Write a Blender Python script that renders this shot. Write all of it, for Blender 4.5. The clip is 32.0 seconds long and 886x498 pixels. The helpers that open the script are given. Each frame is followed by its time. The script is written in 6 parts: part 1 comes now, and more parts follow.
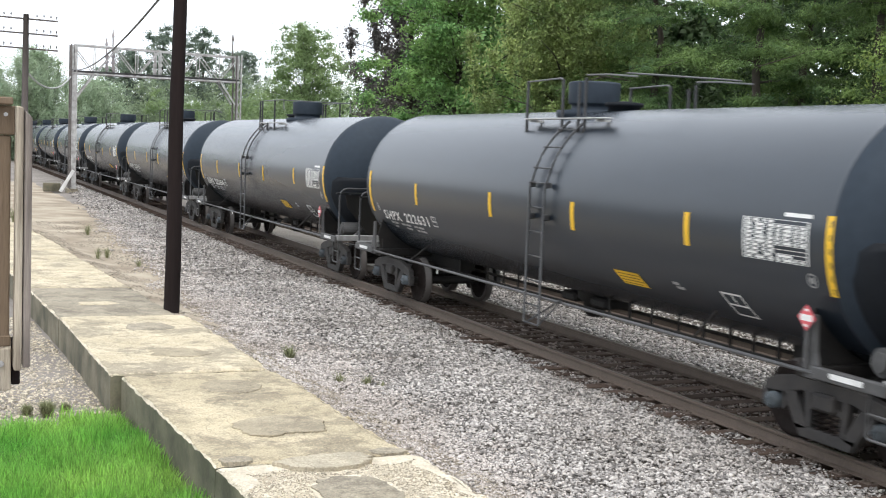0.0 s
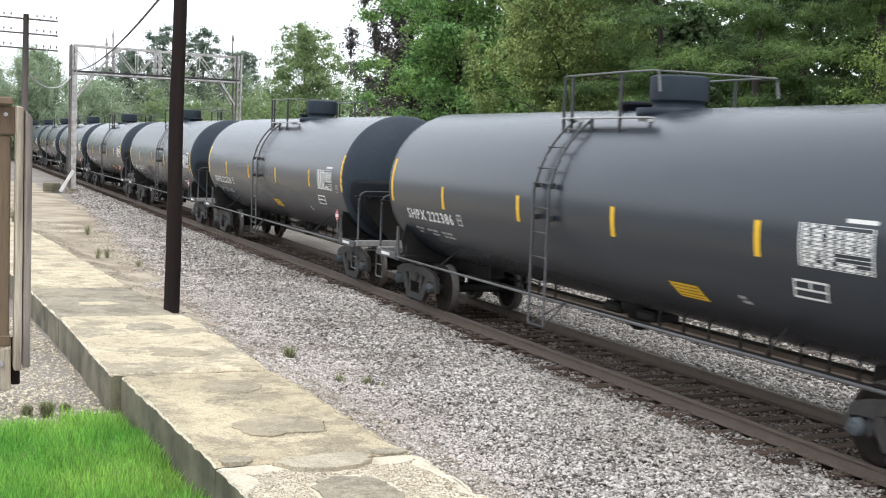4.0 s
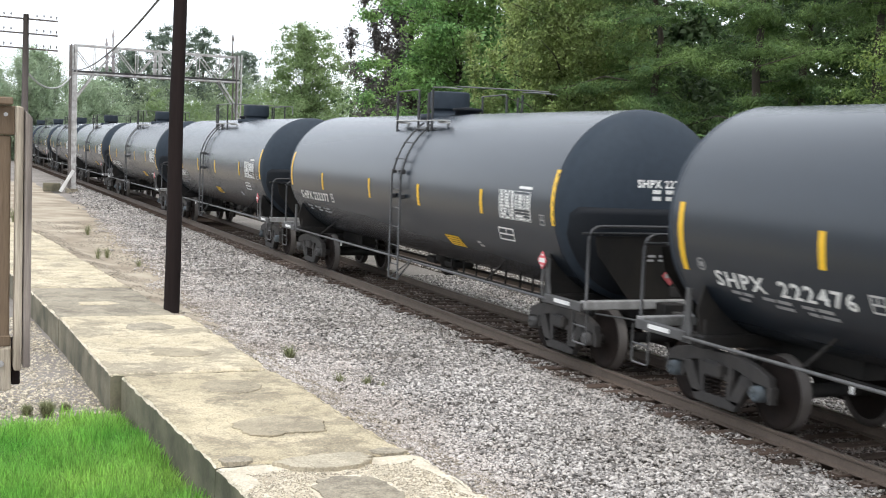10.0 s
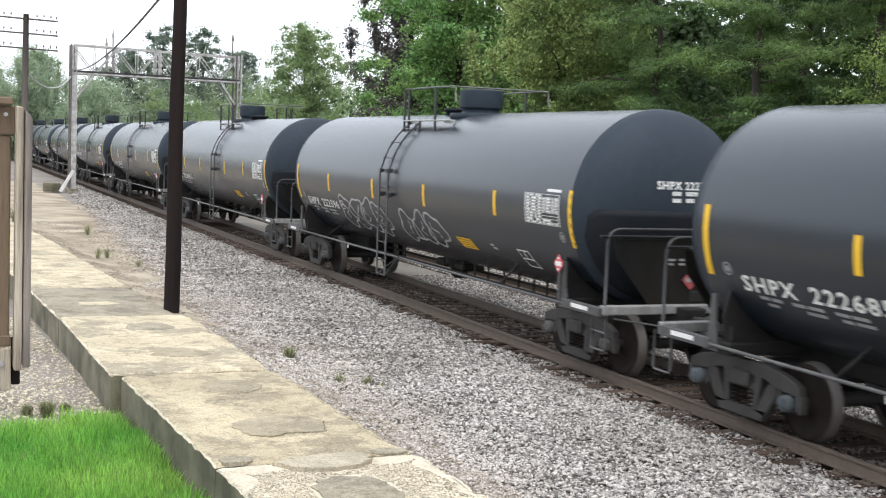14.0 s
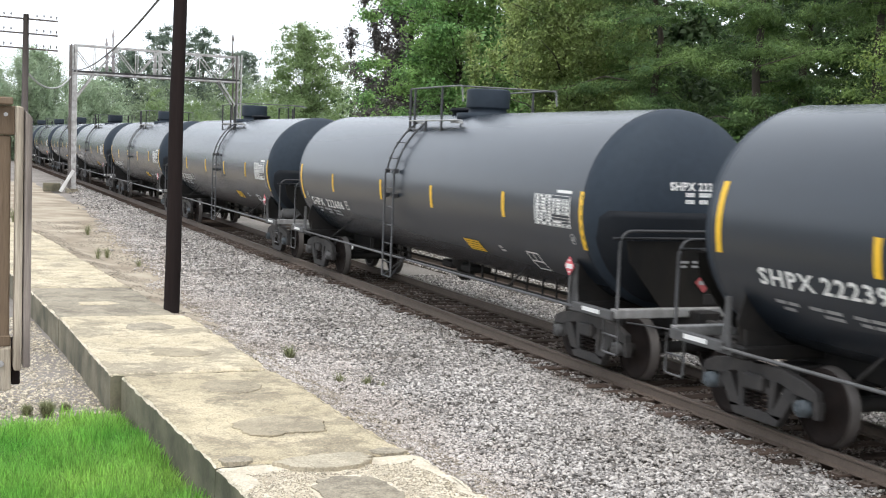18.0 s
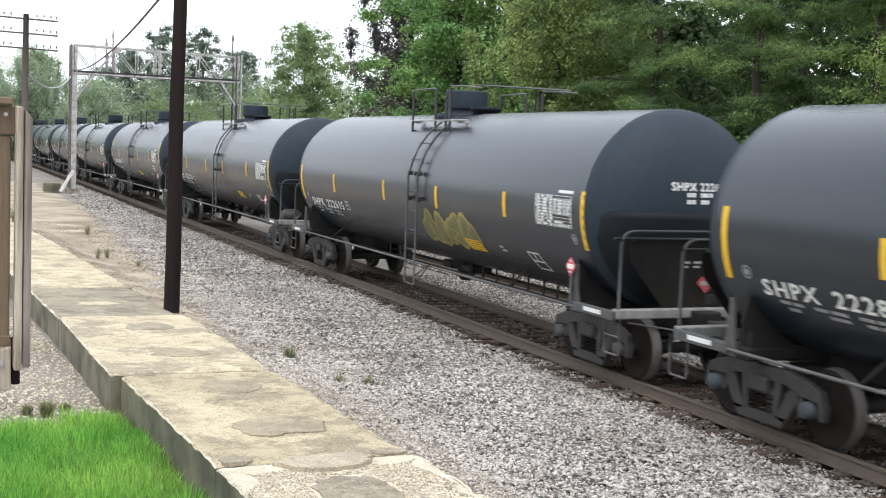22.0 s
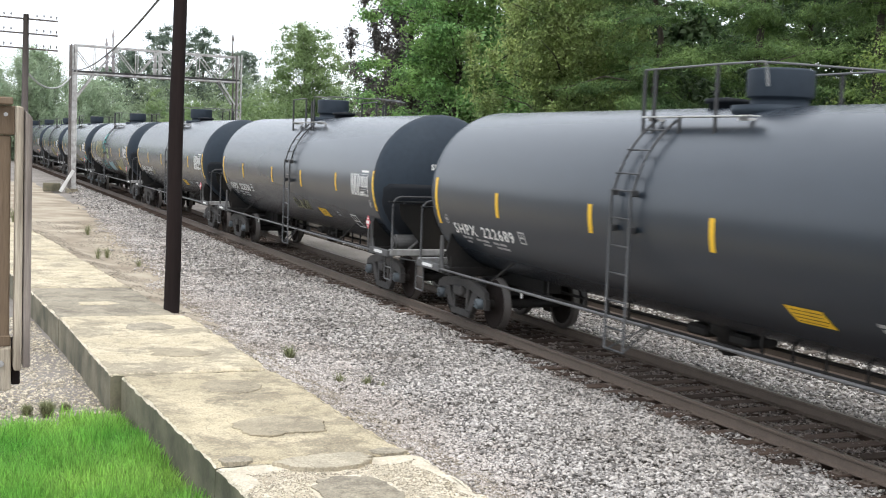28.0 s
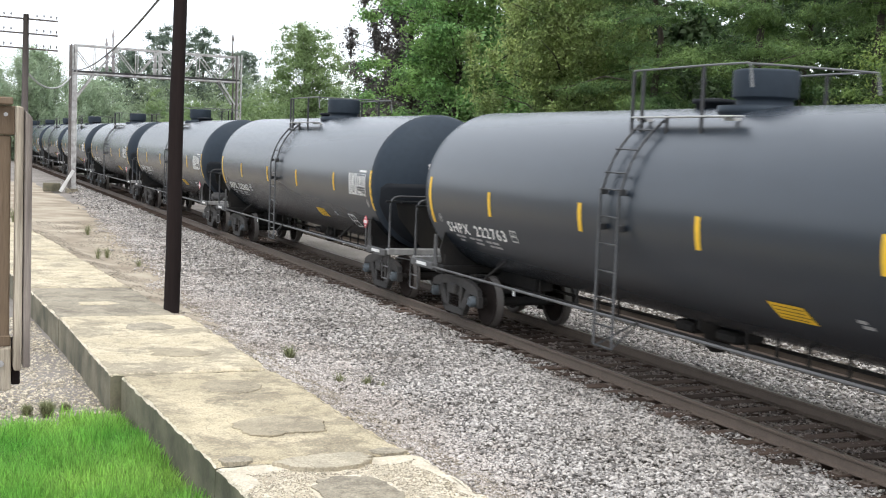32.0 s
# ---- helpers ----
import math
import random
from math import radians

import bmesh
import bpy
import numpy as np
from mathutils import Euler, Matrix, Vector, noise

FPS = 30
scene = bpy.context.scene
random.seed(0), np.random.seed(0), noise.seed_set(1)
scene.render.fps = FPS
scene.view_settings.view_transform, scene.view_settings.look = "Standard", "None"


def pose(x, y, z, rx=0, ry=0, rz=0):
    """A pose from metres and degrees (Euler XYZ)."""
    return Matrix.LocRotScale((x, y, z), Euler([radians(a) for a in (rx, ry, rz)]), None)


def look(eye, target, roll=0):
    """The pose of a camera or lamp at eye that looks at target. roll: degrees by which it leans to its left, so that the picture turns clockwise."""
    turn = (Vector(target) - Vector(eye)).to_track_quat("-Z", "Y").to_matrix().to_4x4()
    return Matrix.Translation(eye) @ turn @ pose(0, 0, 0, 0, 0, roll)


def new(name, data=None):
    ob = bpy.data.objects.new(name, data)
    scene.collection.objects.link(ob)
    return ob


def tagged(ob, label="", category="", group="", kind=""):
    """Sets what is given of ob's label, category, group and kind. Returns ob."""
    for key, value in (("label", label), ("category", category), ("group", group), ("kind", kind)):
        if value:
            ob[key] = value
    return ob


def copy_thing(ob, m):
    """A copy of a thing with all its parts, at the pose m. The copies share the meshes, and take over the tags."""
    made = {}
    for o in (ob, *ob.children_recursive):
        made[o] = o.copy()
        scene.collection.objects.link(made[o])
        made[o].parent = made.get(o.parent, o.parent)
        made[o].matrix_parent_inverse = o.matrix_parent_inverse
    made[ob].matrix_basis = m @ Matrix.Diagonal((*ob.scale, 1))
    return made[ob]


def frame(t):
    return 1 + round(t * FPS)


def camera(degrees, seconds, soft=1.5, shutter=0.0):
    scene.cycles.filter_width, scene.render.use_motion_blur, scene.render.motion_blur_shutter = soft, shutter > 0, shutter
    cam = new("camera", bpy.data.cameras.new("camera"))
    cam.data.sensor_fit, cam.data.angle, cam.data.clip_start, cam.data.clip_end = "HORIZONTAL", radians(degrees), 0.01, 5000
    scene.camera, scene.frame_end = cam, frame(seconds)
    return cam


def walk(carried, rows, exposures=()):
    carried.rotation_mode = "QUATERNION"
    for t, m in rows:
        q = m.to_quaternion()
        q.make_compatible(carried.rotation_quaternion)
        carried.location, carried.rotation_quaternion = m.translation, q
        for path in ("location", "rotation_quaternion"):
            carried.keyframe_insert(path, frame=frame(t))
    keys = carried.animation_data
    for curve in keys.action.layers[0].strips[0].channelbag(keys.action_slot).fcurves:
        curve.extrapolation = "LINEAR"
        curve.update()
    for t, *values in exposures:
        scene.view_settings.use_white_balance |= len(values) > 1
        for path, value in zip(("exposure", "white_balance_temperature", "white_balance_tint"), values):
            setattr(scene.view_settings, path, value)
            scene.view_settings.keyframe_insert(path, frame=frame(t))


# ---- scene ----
# ---------------------------------------------------------------- camera
EYE = (-10.212, 0.0, 3.262)
YAW, PITCH = radians(22.895), radians(4.778)
AIM = (EYE[0] + math.sin(YAW) * math.cos(PITCH), EYE[1] + math.cos(YAW) * math.cos(PITCH), EYE[2] - math.sin(PITCH))
cam = camera(40.2, 32.0, soft=1.05, shutter=0.18)
walk(cam, [(0.0, look(EYE, AIM, 2.262)), (32.0, look(EYE, AIM, 2.262))], exposures=[(0.0, 0.37), (32.0, 0.37)])

# ---------------------------------------------------------------- light
SUN_EL, SUN_AZ = radians(66), radians(200)
world = bpy.data.worlds.new("sky")
scene.world = world
world.use_nodes = True
wn = world.node_tree.nodes
wn.clear()
w_out = wn.new("ShaderNodeOutputWorld")
w_bg = wn.new("ShaderNodeBackground")
w_sky = wn.new("ShaderNodeTexSky")
w_sky.sky_type = "NISHITA"
w_sky.sun_disc = False
w_sky.sun_elevation = SUN_EL
w_sky.sun_rotation = SUN_AZ
w_sky.air_density = 1.0
w_sky.dust_density = 6.0
w_sky.ozone_density = 1.0
# thin bright overcast: the sky's own colour, mostly washed out to white cloud
w_mix = wn.new("ShaderNodeMix")
w_mix.data_type = "RGBA"
w_mix.inputs[0].default_value = 0.72
w_mix.inputs[7].default_value = (12.2, 12.9, 13.9, 1)
world.node_tree.links.new(w_sky.outputs[0], w_mix.inputs[6])
world.node_tree.links.new(w_mix.outputs[2], w_bg.inputs[0])
w_bg.inputs[1].default_value = 0.122
world.node_tree.links.new(w_bg.outputs[0], w_out.inputs[0])

sun_data = bpy.data.lights.new("sun", "SUN")
sun_data.energy = 1.0
sun_data.angle = radians(45)
sun_data.color = (1.0, 0.965, 0.91)
sun = new("sun", sun_data)
sun.matrix_world = look((math.sin(SUN_AZ) * math.cos(SUN_EL) * 50, math.cos(SUN_AZ) * math.cos(SUN_EL) * 50, math.sin(SUN_EL) * 50), (0, 0, 0))

# ---------------------------------------------------------------- materials


def material(name, base, rough=0.7, metal=0.0, second=None, scale=3.0, grain=40.0, amount=0.5, bump=0.15, bump_scale=60.0,
             spec=0.5, random_tone=0.0, island=0.0, stretch=(1, 1, 1), coat=0.0, dist=0.02, low=0.35, high=0.65, tint=None):
    """A surface with stains at one scale, grain at another, and fine relief."""
    m = bpy.data.materials.new(name)
    m.use_nodes = True
    n, l = m.node_tree.nodes, m.node_tree.links
    b = n["Principled BSDF"]
    b.inputs["Roughness"].default_value = rough
    b.inputs["Metallic"].default_value = metal
    b.inputs["Specular IOR Level"].default_value = spec
    if coat:
        b.inputs["Coat Weight"].default_value = coat
        b.inputs["Coat Roughness"].default_value = 0.27
        b.inputs["Coat IOR"].default_value = 1.5
    if tint:
        b.inputs["Specular Tint"].default_value = (*tint, 1)
    co = n.new("ShaderNodeTexCoord")
    mp = n.new("ShaderNodeMapping")
    mp.inputs["Scale"].default_value = stretch
    l.new(co.outputs["Object"], mp.inputs["Vector"])
    big, fine = n.new("ShaderNodeTexNoise"), n.new("ShaderNodeTexNoise")
    big.inputs["Scale"].default_value, big.inputs["Detail"].default_value = scale, 6
    fine.inputs["Scale"].default_value, fine.inputs["Detail"].default_value = grain, 4
    for t in (big, fine):
        l.new(mp.outputs["Vector"], t.inputs["Vector"])
    ramp = n.new("ShaderNodeMapRange")
    ramp.inputs["From Min"].default_value, ramp.inputs["From Max"].default_value = low, high
    l.new(big.outputs["Fac"], ramp.inputs["Value"])
    second = second or tuple(c * 0.6 for c in base)
    mix = n.new("ShaderNodeMix")
    mix.data_type = "RGBA"
    mix.inputs[6].default_value, mix.inputs[7].default_value = (*base, 1), (*second, 1)
    scaled = n.new("ShaderNodeMath")
    scaled.operation = "MULTIPLY"
    scaled.inputs[1].default_value = amount
    l.new(ramp.outputs["Result"], scaled.inputs[0])
    l.new(scaled.outputs[0], mix.inputs[0])
    hsv = n.new("ShaderNodeHueSaturation")
    l.new(mix.outputs[2], hsv.inputs["Color"])
    val = n.new("ShaderNodeMapRange")
    val.inputs["To Min"].default_value, val.inputs["To Max"].default_value = 0.75, 1.25
    l.new(fine.outputs["Fac"], val.inputs["Value"])
    last = val.outputs["Result"]
    for kind, reach in (("object", random_tone), ("island", island)):
        if reach:
            if kind == "object":
                src = n.new("ShaderNodeObjectInfo").outputs["Random"]
            else:
                src = n.new("ShaderNodeNewGeometry").outputs["Random Per Island"]
            rr = n.new("ShaderNodeMapRange")
            rr.inputs["To Min"].default_value, rr.inputs["To Max"].default_value = 1 - reach, 1 + reach
            l.new(src, rr.inputs["Value"])
            mu = n.new("ShaderNodeMath")
            mu.operation = "MULTIPLY"
            l.new(last, mu.inputs[0])
            l.new(rr.outputs["Result"], mu.inputs[1])
            last = mu.outputs[0]
    l.new(last, hsv.inputs["Value"])
    l.new(hsv.outputs["Color"], b.inputs["Base Color"])
    if bump:
        bt = n.new("ShaderNodeTexNoise")
        bt.inputs["Scale"].default_value, bt.inputs["Detail"].default_value = bump_scale, 5
        l.new(mp.outputs["Vector"], bt.inputs["Vector"])
        bp = n.new("ShaderNodeBump")
        bp.inputs["Strength"].default_value, bp.inputs["Distance"].default_value = bump, dist
        l.new(bt.outputs["Fac"], bp.inputs["Height"])
        l.new(bp.outputs["Normal"], b.inputs["Normal"])
    return m


def leaf_material(name, base, second, rough=0.5, through_light=0.35, island=0.45):
    m = material(name, base, rough, second=second, scale=0.5, grain=3, amount=0.9, bump=0, island=island, spec=0.3)
    n, l = m.node_tree.nodes, m.node_tree.links
    b = n["Principled BSDF"]
    tr = n.new("ShaderNodeBsdfTranslucent")
    mx = n.new("ShaderNodeMixShader")
    mx.inputs[0].default_value = through_light
    l.new(b.inputs["Base Color"].links[0].from_socket, tr.inputs["Color"])
    l.new(b.outputs[0], mx.inputs[1])
    l.new(tr.outputs[0], mx.inputs[2])
    l.new(mx.outputs[0], n["Material Output"].inputs["Surface"])
    return m


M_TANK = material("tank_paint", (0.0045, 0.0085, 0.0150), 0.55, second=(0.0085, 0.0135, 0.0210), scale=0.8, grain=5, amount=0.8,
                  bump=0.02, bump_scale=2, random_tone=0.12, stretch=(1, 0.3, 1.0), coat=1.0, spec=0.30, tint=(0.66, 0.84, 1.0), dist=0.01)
# black like the shell; the sky's bluish reflection is put into the base colour
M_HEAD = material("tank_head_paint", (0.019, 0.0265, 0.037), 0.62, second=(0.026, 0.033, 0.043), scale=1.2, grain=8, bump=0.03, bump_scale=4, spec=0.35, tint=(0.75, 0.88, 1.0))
M_SHIELD = material("head_shield_paint", (0.007, 0.0095, 0.0135), 0.65, second=(0.012, 0.014, 0.017), scale=2, grain=10, bump=0.05, spec=0.22)
M_ENDPLATE = material("dusty_black_plate", (0.010, 0.0098, 0.0095), 0.7, second=(0.026, 0.022, 0.017), scale=1.2, grain=20, bump=0.1, spec=0.15, stretch=(2, 2, 0.5))
M_UNDER = material("black_underframe", (0.017, 0.0165, 0.016), 0.7, second=(0.035, 0.030, 0.026), scale=3, grain=25, bump=0.2, bump_scale=30, spec=0.25)
M_TRUCK = material("dusty_cast_steel", (0.036, 0.0345, 0.034), 0.65, second=(0.066, 0.059, 0.054), scale=4, grain=30, bump=0.25, bump_scale=40, spec=0.3)
M_SILL = material("dusty_grey_steel", (0.085, 0.085, 0.086), 0.6, second=(0.038, 0.036, 0.034), scale=5, grain=30, bump=0.1)
M_ENDSILL = material("pale_worn_sill", (0.30, 0.30, 0.295), 0.6, second=(0.11, 0.105, 0.10), scale=5, grain=30, bump=0.1)
M_PIPE = material("worn_pipe_paint", (0.11, 0.11, 0.112), 0.5, second=(0.05, 0.05, 0.05), scale=6, grain=20, bump=0.05)
M_BLACKRAIL = material("black_handrail_paint", (0.03, 0.031, 0.033), 0.45, scale=6, bump=0.05)
M_RAILPIPE = material("worn_guard_rail", (0.13, 0.135, 0.135), 0.5, second=(0.10, 0.10, 0.10), scale=6, grain=20, bump=0.05)
M_EDGE = material("pale_grating_steel", (0.50, 0.50, 0.49), 0.6, second=(0.24, 0.24, 0.235), scale=5, grain=30, bump=0.1)
M_WHEEL = material("rusty_wheel", (0.024, 0.0185, 0.0165), 0.75, second=(0.014, 0.012, 0.0115), scale=5, grain=30, bump=0.15, spec=0.08)
M_TREAD = material("worn_wheel_steel", (0.10, 0.088, 0.08), 0.55, metal=0.2, scale=6, bump=0.03)
M_CAP = material("blue_grey_bearing_cap", (0.085, 0.105, 0.12), 0.6, second=(0.05, 0.052, 0.052), scale=8, bump=0.05, random_tone=0.4)
M_CAPGREY = material("grey_bearing_cap", (0.085, 0.082, 0.08), 0.6, second=(0.045, 0.044, 0.043), scale=8, bump=0.05, random_tone=0.4)
M_YELLOW = material("yellow_reflective_tape", (0.82, 0.50, 0.02), 0.45, second=(0.70, 0.42, 0.03), scale=4, bump=0)
M_WHITE = material("white_stencil_paint", (0.78, 0.78, 0.76), 0.55, second=(0.62, 0.62, 0.60), scale=5, bump=0)
M_SOFTWHITE = material("weathered_stencil_paint", (0.52, 0.52, 0.51), 0.6, scale=5, bump=0)
M_DIM = material("faded_stencil_paint", (0.33, 0.33, 0.33), 0.6, scale=5, bump=0)
M_RED = material("red_placard", (0.66, 0.11, 0.13), 0.5, second=(0.50, 0.10, 0.12), scale=5, bump=0)
M_DULLRED = material("grimy_red_placard", (0.42, 0.075, 0.08), 0.6, second=(0.26, 0.06, 0.06), scale=8, bump=0)
M_RAIL = material("rusty_rail_side", (0.125, 0.095, 0.074), 0.7, second=(0.088, 0.067, 0.053), scale=4, grain=40, bump=0.15)
M_RAILTOP = material("worn_rail_head", (0.165, 0.137, 0.117), 0.45, metal=0.4, second=(0.16, 0.13, 0.11), scale=2, bump=0.03)
M_TIE = material("creosoted_tie", (0.092, 0.067, 0.053), 0.9, spec=0.1, second=(0.045, 0.032, 0.026), scale=5, grain=50, bump=0.5,
                 bump_scale=25, stretch=(0.25, 1, 1), random_tone=0.3)
M_TIEGREY = material("weathered_grey_tie", (0.125, 0.108, 0.092), 0.9, spec=0.1, second=(0.075, 0.064, 0.055), scale=5, grain=50, bump=0.5,
                     bump_scale=25, stretch=(0.25, 1, 1), random_tone=0.25)
M_LADDER = material("grey_black_ladder_paint", (0.040, 0.042, 0.045), 0.45, second=(0.022, 0.023, 0.025), scale=4, bump=0.05)
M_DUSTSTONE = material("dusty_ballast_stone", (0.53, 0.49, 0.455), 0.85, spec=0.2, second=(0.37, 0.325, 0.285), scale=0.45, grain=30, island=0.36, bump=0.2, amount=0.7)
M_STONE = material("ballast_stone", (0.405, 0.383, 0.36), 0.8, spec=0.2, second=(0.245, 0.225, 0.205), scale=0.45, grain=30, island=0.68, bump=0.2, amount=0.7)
M_GRIT = material("dusty_grit", (0.38, 0.335, 0.27), 0.9, second=(0.24, 0.20, 0.155), scale=1.2, grain=30, island=0.35, bump=0.2)
M_PEA = material("pea_gravel_stone", (0.50, 0.445, 0.345), 0.8, second=(0.35, 0.30, 0.225), scale=1.0, grain=30, island=0.5, bump=0.2)


def concrete(name, pale, tan, dark, wear=0.5):
    """Old exposed concrete: broad stains, a mottle of aggregate, dark specks and fine cracks."""
    m = bpy.data.materials.new(name)
    m.use_nodes = True
    n, l = m.node_tree.nodes, m.node_tree.links
    b = n["Principled BSDF"]
    b.inputs["Roughness"].default_value = 0.88
    b.inputs["Specular IOR Level"].default_value = 0.3
    co = n.new("ShaderNodeTexCoord")

    def tex(scale, detail, lo, hi, rough=0.6):
        t = n.new("ShaderNodeTexNoise")
        t.inputs["Scale"].default_value, t.inputs["Detail"].default_value, t.inputs["Roughness"].default_value = scale, detail, rough
        l.new(co.outputs["Object"], t.inputs["Vector"])
        r = n.new("ShaderNodeMapRange")
        r.inputs["From Min"].default_value, r.inputs["From Max"].default_value = lo, hi
        l.new(t.outputs["Fac"], r.inputs["Value"])
        return r.outputs["Result"]

    def mix(fac, a, c):
        x = n.new("ShaderNodeMix")
        x.data_type = "RGBA"
        l.new(fac, x.inputs[0])
        for sock, v in ((x.inputs[6], a), (x.inputs[7], c)):
            if isinstance(v, tuple):
                sock.default_value = (*v, 1)
            else:
                l.new(v, sock)
        return x.outputs[2]

    def times(a, k):
        x = n.new("ShaderNodeMath")
        x.operation = "MULTIPLY"
        x.inputs[1].default_value = k
        l.new(a, x.inputs[0])
        return x.outputs[0]

    col = mix(tex(0.9, 10, 0.40, 0.58, 0.72), pale, tan)
    col = mix(times(tex(0.85, 12, 0.50, 0.56, 0.72), wear), col, dark)
    col = mix(times(tex(2.6, 12, 0.53, 0.58, 0.75), wear * 0.8), col, dark)
    col = mix(times(tex(0.6, 10, 0.53, 0.60, 0.8), 0.55), col, tuple(min(1, c * 1.25) for c in pale))
    col = mix(times(tex(7, 6, 0.48, 0.68, 0.75), 0.45), col, tan)
    col = mix(times(tex(42, 3, 0.50, 0.66), 0.75), col, dark)
    col = mix(times(tex(14, 5, 0.58, 0.72, 0.7), 0.6), col, dark)
    col = mix(times(tex(28, 3, 0.56, 0.72), 0.6), col, tuple(min(1, c * 1.35) for c in pale))
    # cracks
    v = n.new("ShaderNodeTexVoronoi")
    v.feature = "DISTANCE_TO_EDGE"
    v.inputs["Scale"].default_value = 0.55
    w = n.new("ShaderNodeTexNoise")
    w.inputs["Scale"].default_value, w.inputs["Detail"].default_value = 2.5, 6
    l.new(co.outputs["Object"], w.inputs["Vector"])
    add = n.new("ShaderNodeVectorMath")
    add.operation = "MULTIPLY_ADD"
    l.new(w.outputs["Color"], add.inputs[0])
    add.inputs[1].default_value = (0.7, 0.7, 0.7)
    l.new(co.outputs["Object"], add.inputs[2])
    l.new(add.outputs[0], v.inputs["Vector"])
    cr = n.new("ShaderNodeMapRange")
    cr.inputs["From Min"].default_value, cr.inputs["From Max"].default_value = 0.0, 0.010
    cr.inputs["To Min"].default_value, cr.inputs["To Max"].default_value = 0.35, 0.0
    l.new(v.outputs["Distance"], cr.inputs["Value"])
    col = mix(cr.outputs["Result"], col, tuple(c * 0.3 for c in dark))
    l.new(col, b.inputs["Base Color"])
    h = n.new("ShaderNodeTexNoise")
    h.inputs["Scale"].default_value, h.inputs["Detail"].default_value = 30, 6
    l.new(co.outputs["Object"], h.inputs["Vector"])
    bp = n.new("ShaderNodeBump")
    bp.inputs["Strength"].default_value, bp.inputs["Distance"].default_value = 0.9, 0.03
    l.new(h.outputs["Fac"], bp.inputs["Height"])
    l.new(bp.outputs["Normal"], b.inputs["Normal"])
    return m


M_CONC = concrete("weathered_concrete", (0.585, 0.505, 0.35), (0.45, 0.386, 0.26), (0.22, 0.19, 0.138), 0.72)
M_CONCLIGHT = concrete("pale_concrete", (0.66, 0.575, 0.415), (0.51, 0.44, 0.305), (0.25, 0.22, 0.165), 0.75)
M_CONCDARK = concrete("worn_grey_concrete", (0.40, 0.355, 0.27), (0.30, 0.265, 0.20), (0.17, 0.15, 0.115), 0.75)
M_PATCH = concrete("grey_cement_patch", (0.42, 0.365, 0.26), (0.34, 0.295, 0.21), (0.22, 0.19, 0.14), 0.6)
M_PATCHPALE = concrete("pale_grey_cement_patch", (0.52, 0.465, 0.355), (0.44, 0.39, 0.295), (0.27, 0.24, 0.18), 0.5)
M_CHALK = concrete("white_broken_concrete", (0.74, 0.67, 0.54), (0.64, 0.57, 0.44), (0.42, 0.37, 0.28), 0.45)
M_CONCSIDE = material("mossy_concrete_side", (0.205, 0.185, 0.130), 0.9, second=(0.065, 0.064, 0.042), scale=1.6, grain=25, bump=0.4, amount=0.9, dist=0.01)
M_POLE = material("creosoted_pole", (0.020, 0.014, 0.013), 0.9, spec=0.15, second=(0.010, 0.008, 0.008), scale=3, grain=30, bump=0.6,
                  bump_scale=18, stretch=(1, 1, 0.08))
M_FARPOLE = material("grey_weathered_pole", (0.12, 0.102, 0.094), 0.85, scale=3, bump=0.3, stretch=(1, 1, 0.1))
M_WOOD = material("grey_weathered_board", (0.50, 0.44, 0.345), 0.85, second=(0.15, 0.12, 0.09), scale=6, grain=60, amount=0.95, bump=0.5,
                  bump_scale=30, stretch=(6, 6, 0.35), random_tone=0.12)
M_WOODGREY = material("purple_grey_board", (0.30, 0.26, 0.225), 0.85, second=(0.12, 0.10, 0.09), scale=6, grain=60, amount=0.95, bump=0.5,
                      bump_scale=30, stretch=(6, 6, 0.35))
M_WOODBROWN = material("brown_deck_board", (0.22, 0.16, 0.105), 0.8, second=(0.12, 0.085, 0.055), scale=3, grain=40, bump=0.35,
                       bump_scale=30, stretch=(6, 6, 0.35), random_tone=0.12)
M_GALV = material("weathered_galvanised_steel", (0.56, 0.56, 0.55), 0.6, metal=0.1, second=(0.15, 0.115, 0.10), low=0.4, high=0.6, scale=3, grain=15, bump=0.1)
M_RUSTSTEEL = material("rust_streaked_steel", (0.16, 0.145, 0.135), 0.75, second=(0.065, 0.05, 0.043), low=0.4, high=0.6, scale=2.5, grain=15, bump=0.1)
M_SIGNAL = material("faded_signal_paint", (0.36, 0.335, 0.335), 0.7, second=(0.19, 0.17, 0.17), scale=3, grain=15, bump=0.1)
M_WALKWAY = material("dark_steel_walkway", (0.05, 0.05, 0.05), 0.7, scale=3, bump=0.1)
M_WIRE = material("cable_sheath", (0.07, 0.07, 0.07), 0.6, scale=3, bump=0)
M_BARK = material("tree_bark", (0.065, 0.053, 0.042), 0.9, second=(0.036, 0.030, 0.025), scale=3, grain=25, bump=0.7, bump_scale=12, stretch=(1, 1, 0.2))
M_BOLT = material("zinc_bolt", (0.55, 0.55, 0.55), 0.4, metal=0.8, scale=5, bump=0)
M_WEED = leaf_material("weed_leaf", (0.22, 0.26, 0.13), (0.30, 0.26, 0.16))
M_BEDSTONE = material("dusty_brown_ballast", (0.200, 0.168, 0.147), 0.9, spec=0.15, second=(0.13, 0.108, 0.095), scale=1.2, grain=30, island=0.6, bump=0.2, amount=0.8)
M_GRASS = leaf_material("lawn_blade", (0.16, 0.43, 0.075), (0.35, 0.57, 0.13), 0.5, 0.5, 0.5)


def ground_material():
    m = material("gravel_ground", (0.27, 0.245, 0.22), 0.9, second=(0.18, 0.16, 0.14), scale=0.35, grain=18, bump=0.9, bump_scale=22, dist=0.05, amount=0.9)
    return m


M_GROUND = ground_material()

# ---------------------------------------------------------------- mesh helpers


